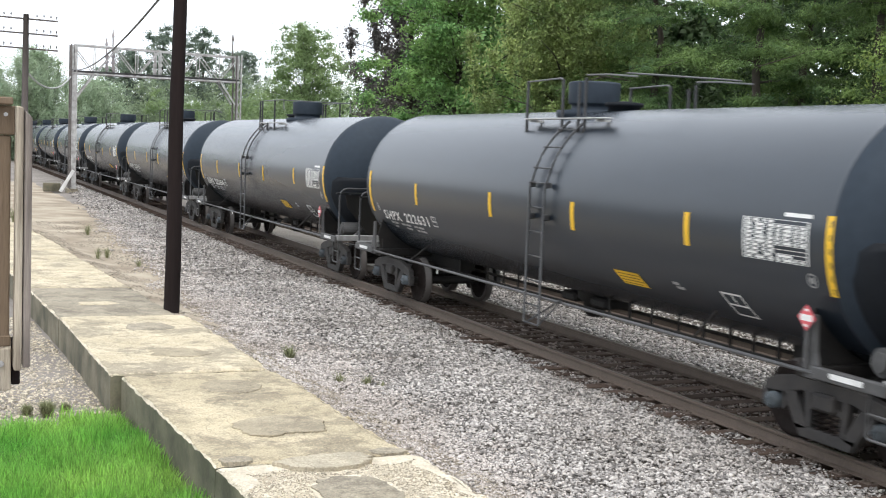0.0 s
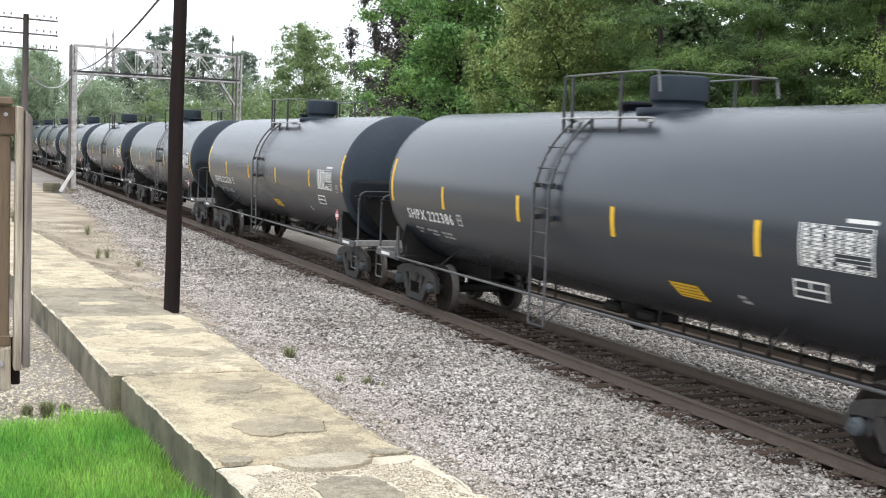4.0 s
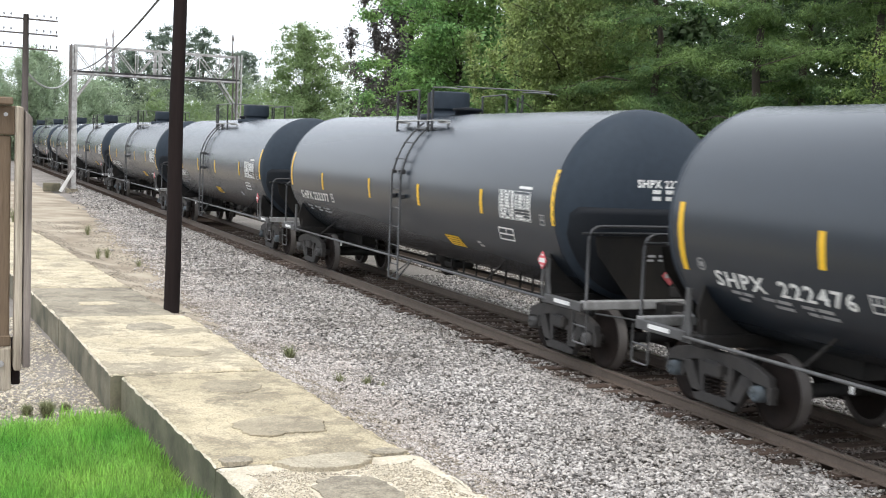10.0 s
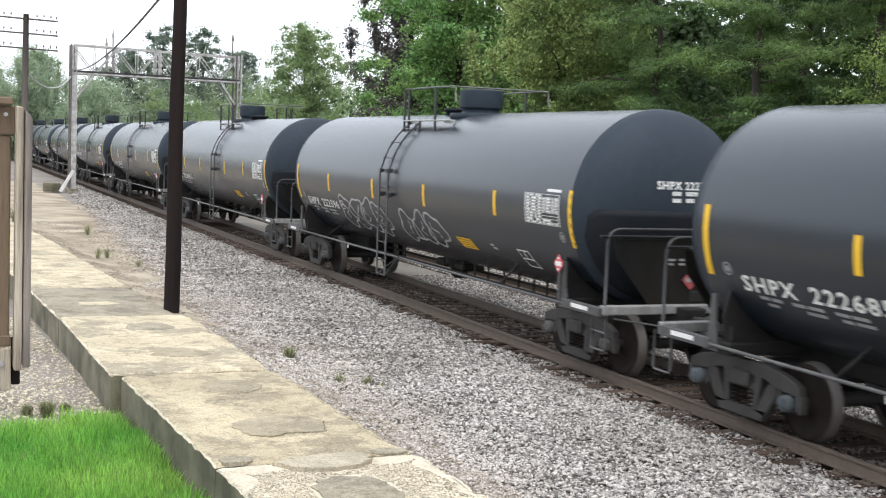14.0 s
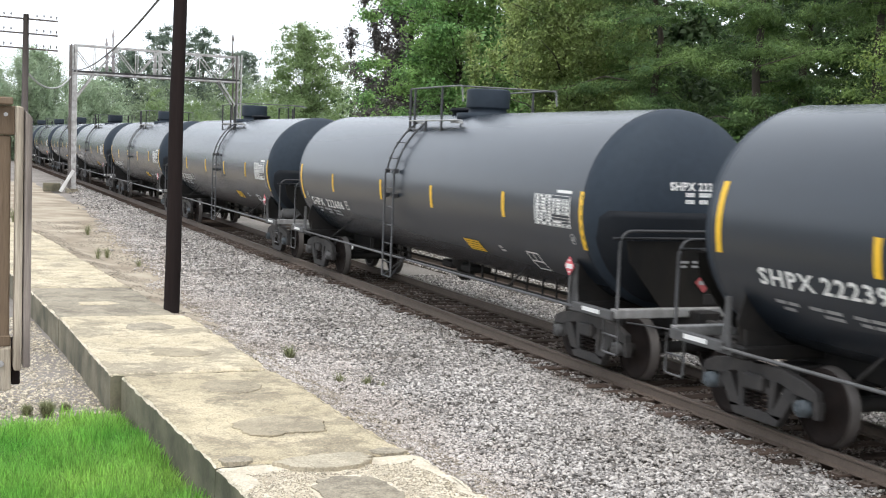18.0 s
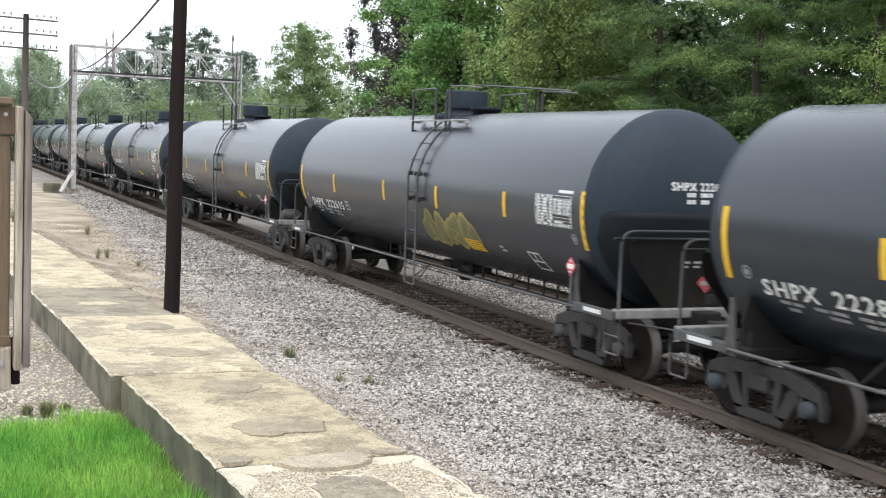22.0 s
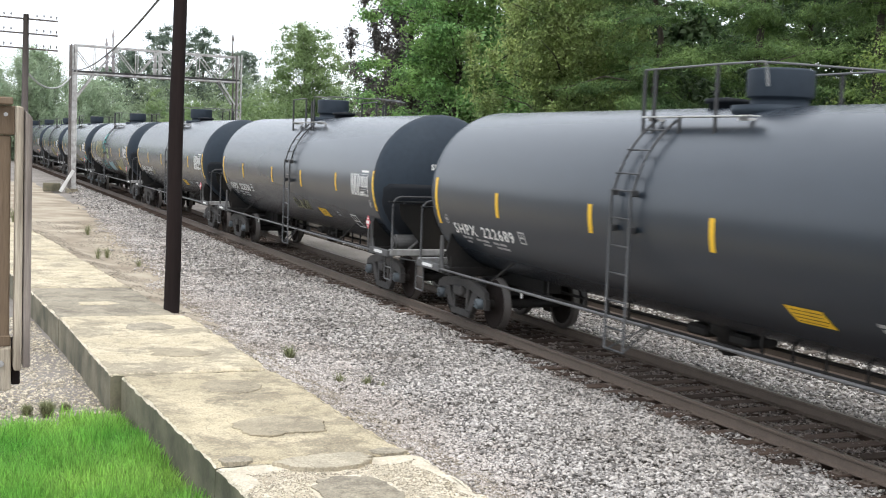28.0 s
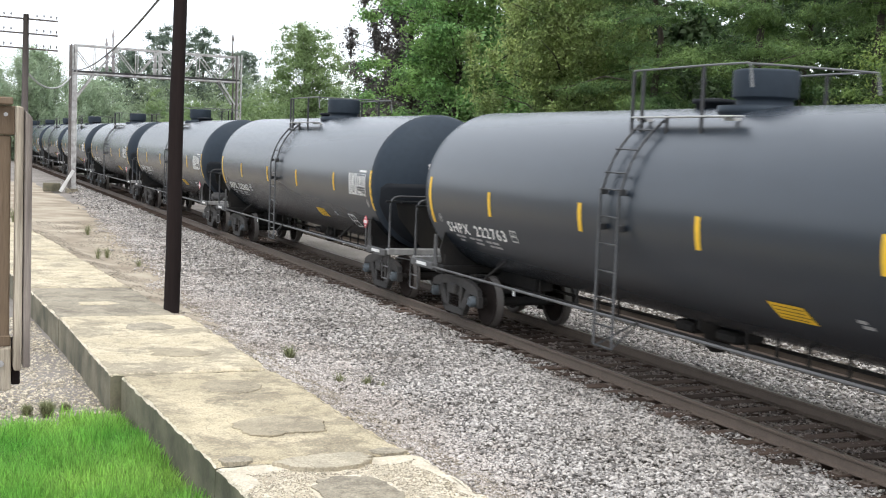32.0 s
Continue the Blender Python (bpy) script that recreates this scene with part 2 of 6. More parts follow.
def part(name, bm, mat, parent=None, label="", at=None, smooth=False):
    """Links a bmesh (or a mesh) as one mesh object under a thing or a part."""
    if isinstance(bm, bpy.types.Mesh):
        me = bm
    else:
        me = bpy.data.meshes.new(name)
        if smooth:
            for f in bm.faces:
                f.smooth = True
        bm.to_mesh(me)
        bm.free()
    if mat is not None and not me.materials:
        me.materials.append(mat)
    ob = new(name, me)
    if parent is not None:
        ob.parent = parent
    if label:
        ob["label"] = label
    if at is not None:
        ob.matrix_basis = at
    return ob


def thing(name, label, category, group="", kind="", at=None):
    ob = new(name)
    ob.empty_display_size = 0.2
    if at is not None:
        ob.matrix_basis = at
    return tagged(ob, label, category, group, kind)


def box(bm, cx, cy, cz, sx, sy, sz, turn=None, bevel=0.0):
    """A block of the given size round its centre, with chamfered edges."""
    m = Matrix.Translation((cx, cy, cz))
    if turn is not None:
        m = m @ turn
    r = bmesh.ops.create_cube(bm, size=1.0, matrix=m @ Matrix.Diagonal((sx, sy, sz, 1)))
    if bevel:
        edges = {e for v in r["verts"] for e in v.link_edges}
        bmesh.ops.bevel(bm, geom=list(edges), offset=bevel, segments=1, affect="EDGES")
    return bm


def rod(bm, a, b, r1, r2=None, seg=8, caps=True):
    a, b = Vector(a), Vector(b)
    d = b - a
    q = d.to_track_quat("Z", "Y").to_matrix().to_4x4()
    bmesh.ops.create_cone(bm, cap_ends=caps, segments=seg, radius1=r1, radius2=r1 if r2 is None else r2, depth=d.length,
                          matrix=Matrix.Translation((a + b) / 2) @ q)
    return bm


def tube(bm, pts, r, seg=6, closed=False):
    """A pipe bent along points."""
    pts = [Vector(p) for p in pts]
    rings = []
    n = len(pts)
    for i, p in enumerate(pts):
        d = (pts[min(i + 1, n - 1)] - pts[max(i - 1, 0)]).normalized()
        ref = Vector((0, 0, 1)) if abs(d.z) < 0.9 else Vector((1, 0, 0))
        u = d.cross(ref).normalized()
        v = d.cross(u).normalized()
        rr = r[i] if isinstance(r, (list, tuple)) else r
        rings.append([bm.verts.new(p + rr * (math.cos(6.2832 * k / seg) * u + math.sin(6.2832 * k / seg) * v)) for k in range(seg)])
    for i in range(n - 1):
        for k in range(seg):
            j = (k + 1) % seg
            f = bm.faces.new((rings[i][k], rings[i][j], rings[i + 1][j], rings[i + 1][k]))
            f.smooth = True
    bm.faces.new(rings[0])
    bm.faces.new(list(reversed(rings[-1])))
    return bm


def bend(pts, r=0.12, steps=4):
    """Rounds the corners of a line of points."""
    pts = [Vector(p) for p in pts]
    out = [pts[0]]
    for a, b, c in zip(pts, pts[1:], pts[2:]):
        u, v = (a - b), (c - b)
        k = min(r, u.length * 0.45, v.length * 0.45)
        p, q = b + u.normalized() * k, b + v.normalized() * k
        for s in range(steps + 1):
            t = s / steps
            out.append(p * (1 - t) ** 2 + b * 2 * t * (1 - t) + q * t * t)
    out.append(pts[-1])
    return out


def lathe(bm, profile, seg=32, axis="Y", start=0.0, sweep=6.28318530718):
    """Turns a profile of (along, radius) round an axis through the origin."""
    full = abs(sweep - 6.28318530718) < 1e-4
    cols = seg if full else seg + 1
    rings = []
    for s, r in profile:
        ring = []
        for k in range(cols):
            a = start + sweep * k / seg
            c, sn = r * math.cos(a), r * math.sin(a)
            ring.append(bm.verts.new((c, s, sn) if axis == "Y" else (s, c, sn) if axis == "X" else (c, sn, s)))
        rings.append(ring)
    for i in range(len(rings) - 1):
        for k in range(seg):
            j = (k + 1) % cols
            try:
                f = bm.faces.new((rings[i][k], rings[i][j], rings[i + 1][j], rings[i + 1][k]))
                f.smooth = True
            except ValueError:
                pass
    return bm


def extrude_profile(bm, outline, y0, y1, axis="Y"):
    """A prism with the outline (x, z) from y0 to y1 (or (y, z) along x)."""
    put = (lambda a, b, s: (a, s, b)) if axis == "Y" else (lambda a, b, s: (s, a, b))
    A = [bm.verts.new(put(a, b, y0)) for a, b in outline]
    B = [bm.verts.new(put(a, b, y1)) for a, b in outline]
    n = len(outline)
    for i in range(n):
        bm.faces.new((A[i], A[(i + 1) % n], B[(i + 1) % n], B[i]))
    bm.faces.new(list(reversed(A)))
    bm.faces.new(B)
    bmesh.ops.recalc_face_normals(bm, faces=bm.faces[:])
    return bm


def mesh_arrays(name, verts, faces_size, faces, mat, smooth=False):
    """A mesh from numpy arrays, all its faces with the same number of corners."""
    me = bpy.data.meshes.new(name)
    nf = len(faces)
    me.vertices.add(len(verts))
    me.vertices.foreach_set("co", np.ascontiguousarray(verts, np.float32).ravel())
    me.loops.add(nf * faces_size)
    me.loops.foreach_set("vertex_index", np.ascontiguousarray(faces, np.int32).ravel())
    me.polygons.add(nf)
    me.polygons.foreach_set("loop_start", np.arange(0, nf * faces_size, faces_size, dtype=np.int32))
    me.polygons.foreach_set("loop_total", np.full(nf, faces_size, np.int32))
    if smooth:
        me.polygons.foreach_set("use_smooth", np.ones(nf, bool))
    me.update(calc_edges=True)
    me.validate()
    if mat is not None:
        me.materials.append(mat)
    return me


rng = np.random.default_rng(7)

# ---------------------------------------------------------------- ground and track
PLAT_SLOPE = -0.055


def plat_right(y):
    return -5.36 + PLAT_SLOPE * (y - 10)


PLAT_W = 2.15


def smooth(a, b, x):
    t = min(max((x - a) / (b - a), 0), 1)
    return t * t * (3 - 2 * t)


def ground_z(x, y):
    mid = plat_right(min(max(y, -30), 60)) - 1.2
    low = -0.55
    z = low + (-0.10 - low) * smooth(mid - 0.1, mid + 0.1, x)
    if y > 44:
        z = z * (1 - smooth(44, 56, y)) - 0.12 * smooth(44, 56, y) if x < mid + 0.1 else z
    # shallow dip between the platform and the ballast shoulder
    if x > mid + 0.1:
        z += -0.16 * smooth(mid + 1.2, mid + 2.2, x) * (1 - smooth(-3.4, -1.9, x))
    # ballast bed under both tracks
    z += (-0.19 - z) * smooth(-2.6, -1.8, x) if x < 2 else 0
    if x >= 2:
        z = -0.19 - 0.44 * smooth(6.0, 8.5, x)
    for c in (0, 4.15):
        z -= 0.09 * (1 - smooth(1.15, 1.5, abs(x - c)))
    return z


def build_ground():
    xs = sorted({round(v, 3) for v in list(np.linspace(-14, 10, 97)) + [-1500, -600, -200, -80, -40, -25, -18, 12, 15, 20, 30, 50, 90, 200, 600, 1500]})
    ys = sorted({round(v, 3) for v in list(np.linspace(0, 60, 121)) + list(np.linspace(60, 200, 29)) + [-1500, -600, -300, -100, -50, -30, -20, -10, -5, 300, 500, 900, 1500]})
    V = np.array([(x, y, ground_z(x, y) + (0.02 * noise.noise((x * 0.9, y * 0.9, 0)) if abs(x) < 20 else 0)) for y in ys for x in xs], np.float32)
    w = len(xs)
    F = np.array([(j * w + i, j * w + i + 1, (j + 1) * w + i + 1, (j + 1) * w + i) for j in range(len(ys) - 1) for i in range(w - 1)], np.int32)
    me = mesh_arrays("ground", V, 4, F, M_GROUND, True)
    return tagged(new("ground", me), "grey gravel and dirt ground beside the railway", "ground", kind="structure")


build_ground()

RAIL_OUT = [(-0.07, -0.17), (0.07, -0.17), (0.07, -0.158), (0.012, -0.14), (0.010, -0.05), (0.034, -0.036), (0.036, -0.008), (0.024, 0.0),
            (-0.024, 0.0), (-0.036, -0.008), (-0.034, -0.036), (-0.010, -0.05), (-0.012, -0.14), (-0.07, -0.158)]


def railway(name, x, label, near):
    track = thing(name, label, "railway track", kind="structure", at=pose(x, 0, 0))
    for sx in (-0.753, 0.753):
        bm = bmesh.new()
        extrude_profile(bm, RAIL_OUT, -560, 760)
        rail = part("rail", bm, M_RAIL, track, "rusty steel rail with a worn head", at=pose(sx, 0, 0))
        bm = bmesh.new()
        box(bm, 0, 100, 0.001, 0.048, 1320, 0.004)
        part("running_surface", bm, M_RAILTOP, rail)
    tie_me = bpy.data.meshes.new("tie")
    bm = bmesh.new()
    box(bm, 0, 0, 0, 2.6, 0.23, 0.18, bevel=0.012)
    bm.to_mesh(tie_me)
    bm.free()
    tie_me.materials.append(M_TIE if near else M_TIEGREY)
    plate_me = bpy.data.meshes.new("tie_plate")
    bm = bmesh.new()
    box(bm, 0, 0, 0, 0.34, 0.19, 0.014, bevel=0.003)
    for a in (-0.1, 0.1):
        box(bm, a, 0.05, 0.015, 0.03, 0.03, 0.03)
        box(bm, a, -0.05, 0.015, 0.03, 0.03, 0.03)
    bm.to_mesh(plate_me)
    bm.free()
    plate_me.materials.append(M_RAIL)
    r = random.Random(x)
    y, n = (4.0, 120) if near else (6.0, 60)
    for i in range(n):
        t = part("tie", tie_me, None, track, at=pose(r.uniform(-0.05, 0.05), y + i * 0.5 + r.uniform(-0.03, 0.03), -0.268 + r.uniform(-0.008, 0.008), 0, 0, r.uniform(-1, 1)))
        if near and i < 80:
            for sx in (-0.753, 0.753):
                part("tie_plate", plate_me, None, t, at=pose(sx, 0, 0.0905))
    # the rest of the ties, far off
    bm = bmesh.new()
    for k in range(-120, 320):
        yy = k * 0.5
        if y - 0.3 < yy < y + n * 0.5 - 0.2:
            continue
        box(bm, 0, yy, -0.268, 2.6, 0.23, 0.18)
    part("far_ties", bm, M_TIE if near else M_TIEGREY, track)["kind"] = "stuff"
    return track


railway("track_near", 0, "railway track with rusty rails on dark timber ties", True)
railway("track_far", 4.15, "second railway track with rusty rails on timber ties", False)


def stones(name, label, mat, areas, flat=0.6, seed=3):
    """Loose stones lying on the ground: each a small, uneven, faceted lump."""
    g = np.random.default_rng(seed)
    base = np.array([(1, 0.1, 0.15), (0.1, 0.9, 0.25), (-1, -0.1, 0.1), (-0.1, -0.9, 0.3), (0.25, 0.2, 0.9), (0, 0, -0.6)], np.float32)
    tri = np.array([(0, 1, 4), (1, 2, 4), (2, 3, 4), (3, 0, 4), (1, 0, 5), (2, 1, 5), (3, 2, 5), (0, 3, 5)], np.int32)
    P, S = [], []
    for x0, x1, y0, y1, per, size, zf in areas:
        n = int((x1 - x0) * (y1 - y0) * per)
        x, y = g.uniform(x0, x1, n), g.uniform(y0, y1, n)
        z = np.array([zf(a, b) for a, b in zip(x, y)])
        ok = z > -5
        P.append(np.stack([x, y, z], 1)[ok])
        S.append(size * g.uniform(0.55, 1.35, n)[ok])
    P, S = np.concatenate(P), np.concatenate(S)
    n = len(P)
    V = base[None] * g.uniform(0.5, 1.4, (n, 6, 1)) * S[:, None, None]
    V[:, :, 2] *= flat
    V[:, :, 0] *= g.uniform(0.9, 1.5, n)[:, None]
    V[:, :, 1] *= g.uniform(0.5, 1.0, n)[:, None]
    a, t = g.uniform(0, 6.283, n), g.normal(0, 0.75, n)
    c, s = np.cos(a)[:, None], np.sin(a)[:, None]
    x, y, z = V[:, :, 0], V[:, :, 1], V[:, :, 2]
    ct, st = np.cos(t)[:, None], np.sin(t)[:, None]
    y, z = y * ct - z * st, y * st + z * ct
    V = np.stack([x * c - y * s, x * s + y * c, z], 2) + P[:, None, :]
    F = tri[None] + (np.arange(n) * 6)[:, None, None]
    me = mesh_arrays(name, V.reshape(-1, 3), 3, F.reshape(-1, 3), mat)
    return tagged(new(name, me), label, "gravel", kind="stuff")


def bed_z(x, y):
    return -9 if (min(abs(x - 0.753), abs(x + 0.753)) < 0.10) else -0.200 + 0.03 * noise.noise((x * 3, y * 3, 1))


def dirt_edge(y):
    return -5.62 + 0.058 * (y - 24)


def shoulder_z(x, y):
    if y > 22:
        # bare dirt by the platform, stones thinning out towards it
        d = x - dirt_edge(y) - 0.5 * noise.noise((y * 0.6, x * 0.8, 0)) - 0.3 * noise.noise((y * 2, x * 3, 0))
        if d < 0.55 and abs(noise.noise((x * 91.7, y * 57.3, 2))) > 0.30 * smooth(-0.55, 0.55, d) ** 2:
            return -9
    return -9 if x < plat_right(y) - 0.03 + 0.12 * noise.noise((y * 1.3, 3, 0)) else max(ground_z(x, y), -0.20 + 0.035 * noise.noise((x * 2, y * 2, 7))) + 0.012 + 0.02 * noise.noise((x * 3, y * 3, 1))


def left_z(x, y):
    return -9 if x > plat_right(y) - PLAT_W - 0.02 or y < 15.6 else -0.55


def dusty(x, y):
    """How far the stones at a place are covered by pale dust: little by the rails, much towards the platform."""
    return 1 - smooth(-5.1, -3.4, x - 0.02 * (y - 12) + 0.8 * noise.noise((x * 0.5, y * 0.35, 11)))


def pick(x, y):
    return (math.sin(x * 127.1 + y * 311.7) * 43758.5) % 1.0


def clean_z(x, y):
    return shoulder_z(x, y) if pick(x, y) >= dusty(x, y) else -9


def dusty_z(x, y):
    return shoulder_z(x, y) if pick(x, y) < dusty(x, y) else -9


def shoulder(zf, size=1.0, more=1.0):
    return [(-6.0, -1.22, 8.5, 18, 820 * more, 0.035 * size, zf), (-6.6, -1.1, 18, 30, 430 * more, 0.038 * size, zf), (-7.2, -1.3, 30, 55, 180, 0.041, zf), (-5.0, -1.3, 55, 90, 60, 0.07, zf)]


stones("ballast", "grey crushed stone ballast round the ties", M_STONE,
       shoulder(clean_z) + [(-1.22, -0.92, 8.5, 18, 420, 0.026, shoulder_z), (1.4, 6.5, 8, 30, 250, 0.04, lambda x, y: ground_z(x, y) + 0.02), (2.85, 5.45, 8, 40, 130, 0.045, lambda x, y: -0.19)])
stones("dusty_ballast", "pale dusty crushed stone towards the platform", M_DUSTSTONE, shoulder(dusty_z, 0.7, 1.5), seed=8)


def dirt_strip():
    """A worn strip of sandy dirt between the platform and the ballast."""
    m = material("sandy_dirt", (0.44, 0.385, 0.30), 0.95, spec=0.1, second=(0.25, 0.205, 0.155), scale=0.7, grain=30, amount=0.9, bump=0.5, bump_scale=14, dist=0.03)
    bm = bmesh.new()
    rows = []
    for j in range(90):
        y = 22 + j * 0.75
        a = plat_right(min(y, 60)) - 0.5
        b = min(dirt_edge(y) + 1.0, -2.6) + 0.3 * noise.noise((y * 0.7, 5, 1))
        rows.append([bm.verts.new((a + (b - a) * k / 10, y, ground_z(a + (b - a) * k / 10, y) + (0.028 if 0 < k < 8 else 0.028 - 0.026 * (k - 7) if k else -0.05))) for k in range(11)])
    for j in range(89):
        for k in range(10):
            bm.faces.new((rows[j][k], rows[j][k + 1], rows[j + 1][k + 1], rows[j + 1][k])).smooth = True
    tagged(part("dirt_path", bm, m), "sandy worn dirt strip beside the platform", "dirt path", kind="structure")


dirt_strip()
stones("track_bed", "brown dusty ballast between the rails", M_BEDSTONE,
       [(-1.45, 1.45, 8, 18, 560, 0.031, bed_z), (-1.45, 1.45, 18, 45, 170, 0.040, bed_z)], seed=4)
def edge_z(x, y):
    d = x - plat_right(y)
    return -9 if d < -0.02 or d > 0.9 + 0.5 * noise.noise((y * 0.9, 2, 0)) else ground_z(x, y) + 0.02


stones("edge_gravel", "small brown gravel and dirt along the platform edge", M_GRIT, [(-6.6, -4.4, 9, 24, 700, 0.018, edge_z)], seed=6)
def dirt_z(x, y):
    d = dirt_edge(y) + 0.8 - x
    return ground_z(x, y) + 0.03 if x > plat_right(y) and d > 0 and noise.noise((x * 1.1, y * 0.7, 3)) > -0.1 else -9


stones("dirt_grit", "dusty grit and small stones strewn over the dirt", M_GRIT, [(-8.2, -3.6, 23, 50, 130, 0.026, dirt_z)], seed=9)
stones("pea_gravel", "pale pea gravel strip beside the concrete platform", M_PEA, [(-10.6, -7.6, 15.6, 26, 420, 0.030, left_z)], seed=5)

# ---------------------------------------------------------------- old concrete platform


def build_platform():
    plat = thing("platform", "old cracked concrete platform slabs beside the track", "platform", kind="structure")
    joints = [-4.0, 1.2, 6.5, 11.86, 16.72, 22.25, 26.55, 31.2, 35.3, 41.0, 46.0]
    mats = [M_CONC, M_CONC, M_CHALK, M_CONC, M_CONCLIGHT, M_CONCDARK, M_CONCLIGHT, M_CONCLIGHT, M_CONCLIGHT, M_CONC]
    drop = [0, 0, -0.016, 0.0, 0.018, 0.0, 0.016, 0, 0.01, 0]
    # how far each slab's corners have crept from the straight line: left near, left far, right near, right far
    creep = [(0, 0, 0, 0), (0, 0, 0, 0), (0.04, 0.02, 0.02, 0.06), (0.02, 0.03, -0.04, 0.06), (-0.11, 0.03, -0.01, 0.16), (0.02, 0.03, 0.0, 0.0),
             (0.0, -0.03, -0.05, -0.02), (0.03, 0, -0.02, 0), (-0.02, 0, 0, 0), (0, 0, -0.03, 0)]
    for i, (y0, y1) in enumerate(zip(joints, joints[1:])):
        bm = bmesh.new()
        nx, ny = 24, 110
        us = [0, 0.014, 0.030] + [0.030 + (1 - 0.030 - 0.045) * q / (nx - 4) for q in range(1, nx - 3)] + [0.975, 1.0]
        top, base = [], {}
        for j in range(ny + 1):
            row = []
            w = j / ny
            for k in range(nx + 1):
                u, v = us[k], y0 + 0.012 + (y1 - y0 - 0.024) * w
                # joints run a little crooked
                v += 0.05 * (noise.noise((u * 2.5, joints[i] if w < 0.5 else joints[i + 1], 8))) * (1 - 2 * min(w, 1 - w)) ** 8
                c = creep[i]
                lft = plat_right(v) - PLAT_W + c[0] * (1 - w) + c[1] * w
                rgt = plat_right(v) + c[2] * (1 - w) + c[3] * w + 0.05 * noise.noise((v * 0.8, i, 2)) + 0.035 * noise.noise((v * 3.1, i, 6))
                x = lft + (rgt - lft) * u
                e = min(u, 1 - u) * PLAT_W
                f = min(w, 1 - w) * (y1 - y0)
                chip = 0.016 * abs(noise.noise((v * 19, u + i, i + 9))) + 0.05 * max(0, noise.noise((v * 2.1, u * 3 + i, i)) + 0.25) + 0.03 * max(0, noise.noise((v * 7, u * 3 + i, i + 5)))
                square = x
                if k in (0, nx):
                    x += (1 if k == 0 else -1) * chip * (1.0 if k == 0 else 2.4)
                z = drop[i] + 0.012 * noise.noise((x * 1.5, v * 1.5, i)) + 0.005 * noise.noise((x * 7, v * 7, i)) + 0.003 * noise.noise((x * 17, v * 17, i))
                z -= 0.03 * max(0, 1 - e / 0.05) * (0.5 + 0.7 * noise.noise((v * 3, u, 4)))
                # joints worn open, broken out in places
                z -= (0.022 + 0.05 * max(0, noise.noise((u * 9, joints[i] if w < 0.5 else joints[i + 1], 3)))) * max(0, 1 - f / 0.06)
                # the track-side edge sinks into dirt
                z -= 0.05 * max(0, u - 0.93) / 0.07 * (0.6 + 0.8 * noise.noise((v * 1.7, 2, i)))
                row.append(bm.verts.new((x, v, z)))
                base[row[-1]] = square
            top.append(row)
        for j in range(ny):
            for k in range(nx):
                f = bm.faces.new((top[j][k], top[j][k + 1], top[j + 1][k + 1], top[j + 1][k]))
                f.smooth = True
        loop = [top[0][k] for k in range(nx + 1)] + [top[j][nx] for j in range(1, ny + 1)] + [top[ny][k] for k in range(nx - 1, -1, -1)] + [top[j][0] for j in range(ny - 1, 0, -1)]
        mid = [bm.verts.new((base[v], v.co.y, drop[i] - 0.028 - 0.06 * abs(noise.noise((v.co.y * 2.5, v.co.x * 2, i))) - 0.026 * noise.noise((v.co.y * 9, v.co.x * 9, i)))) for v in loop]
        low = [bm.verts.new((base[v] + 0.02 * noise.noise((v.co.y * 1.2, 5, i)), v.co.y, -0.68)) for v in loop]
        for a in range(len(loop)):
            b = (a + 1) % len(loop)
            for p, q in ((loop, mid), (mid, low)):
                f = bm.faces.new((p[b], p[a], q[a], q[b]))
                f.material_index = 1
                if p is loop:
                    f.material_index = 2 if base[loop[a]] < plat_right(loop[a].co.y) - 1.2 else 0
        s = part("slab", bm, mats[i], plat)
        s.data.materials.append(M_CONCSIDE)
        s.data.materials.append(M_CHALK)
    # patches of newer cement and old worn spots on the slabs
    for n_, (cx, cy, rx, ry, m, up_) in enumerate(((-6.57, 13.30, 0.50, 0.46, M_PATCH, 0.022), (-6.48, 11.66, 0.47, 0.26, M_PATCHPALE, 0.034), (-6.50, 10.62, 0.36, 0.50, M_CONCDARK, 0.006),
                                                   (-6.80, 20.85, 0.40, 0.42, M_CONCDARK, 0.024), (-6.80, 18.25, 0.42, 0.36, M_PATCH, 0.026), (-6.60, 15.65, 0.38, 0.46, M_PATCH, 0.009),
                                                   (-7.28, 24.0, 0.36, 0.24, M_CONCLIGHT, 0.008), (-7.36, 11.96, 0.17, 0.12, M_CONCDARK, 0.016), (-5.72, 11.98, 0.20, 0.13, M_CONCDARK, 0.0))):
        bm = bmesh.new()
        ring = []
        n = 64
        for k in range(n):
            a = 6.2832 * k / n
            ca, sa = math.cos(a), math.sin(a)
            q = 1 + 0.26 * noise.noise((ca * 1.1 + cx, sa * 1.1 + cy, n_)) + 0.16 * noise.noise((ca * 4 + cx, sa * 4, n_)) + 0.10 * noise.noise((ca * 11, sa * 11, n_))
            e = (abs(ca) ** 2.6 + abs(sa) ** 2.6) ** (-1 / 2.6)
            ring.append((cx + rx * q * e * ca, cy + ry * q * e * sa))
        rings = [[bm.verts.new((x, y, -0.03)) for x, y in ring]]
        for g_, h_ in ((1.0, -0.004), (0.965, 0.0), (0.6, 0.004)):
            rings.append([bm.verts.new((cx + (x - cx) * g_, cy + (y - cy) * g_, up_ + h_ + 0.004 * noise.noise((x * 9, y * 9, g_)))) for x, y in ring])
        c = bm.verts.new((cx, cy, up_ + 0.006))
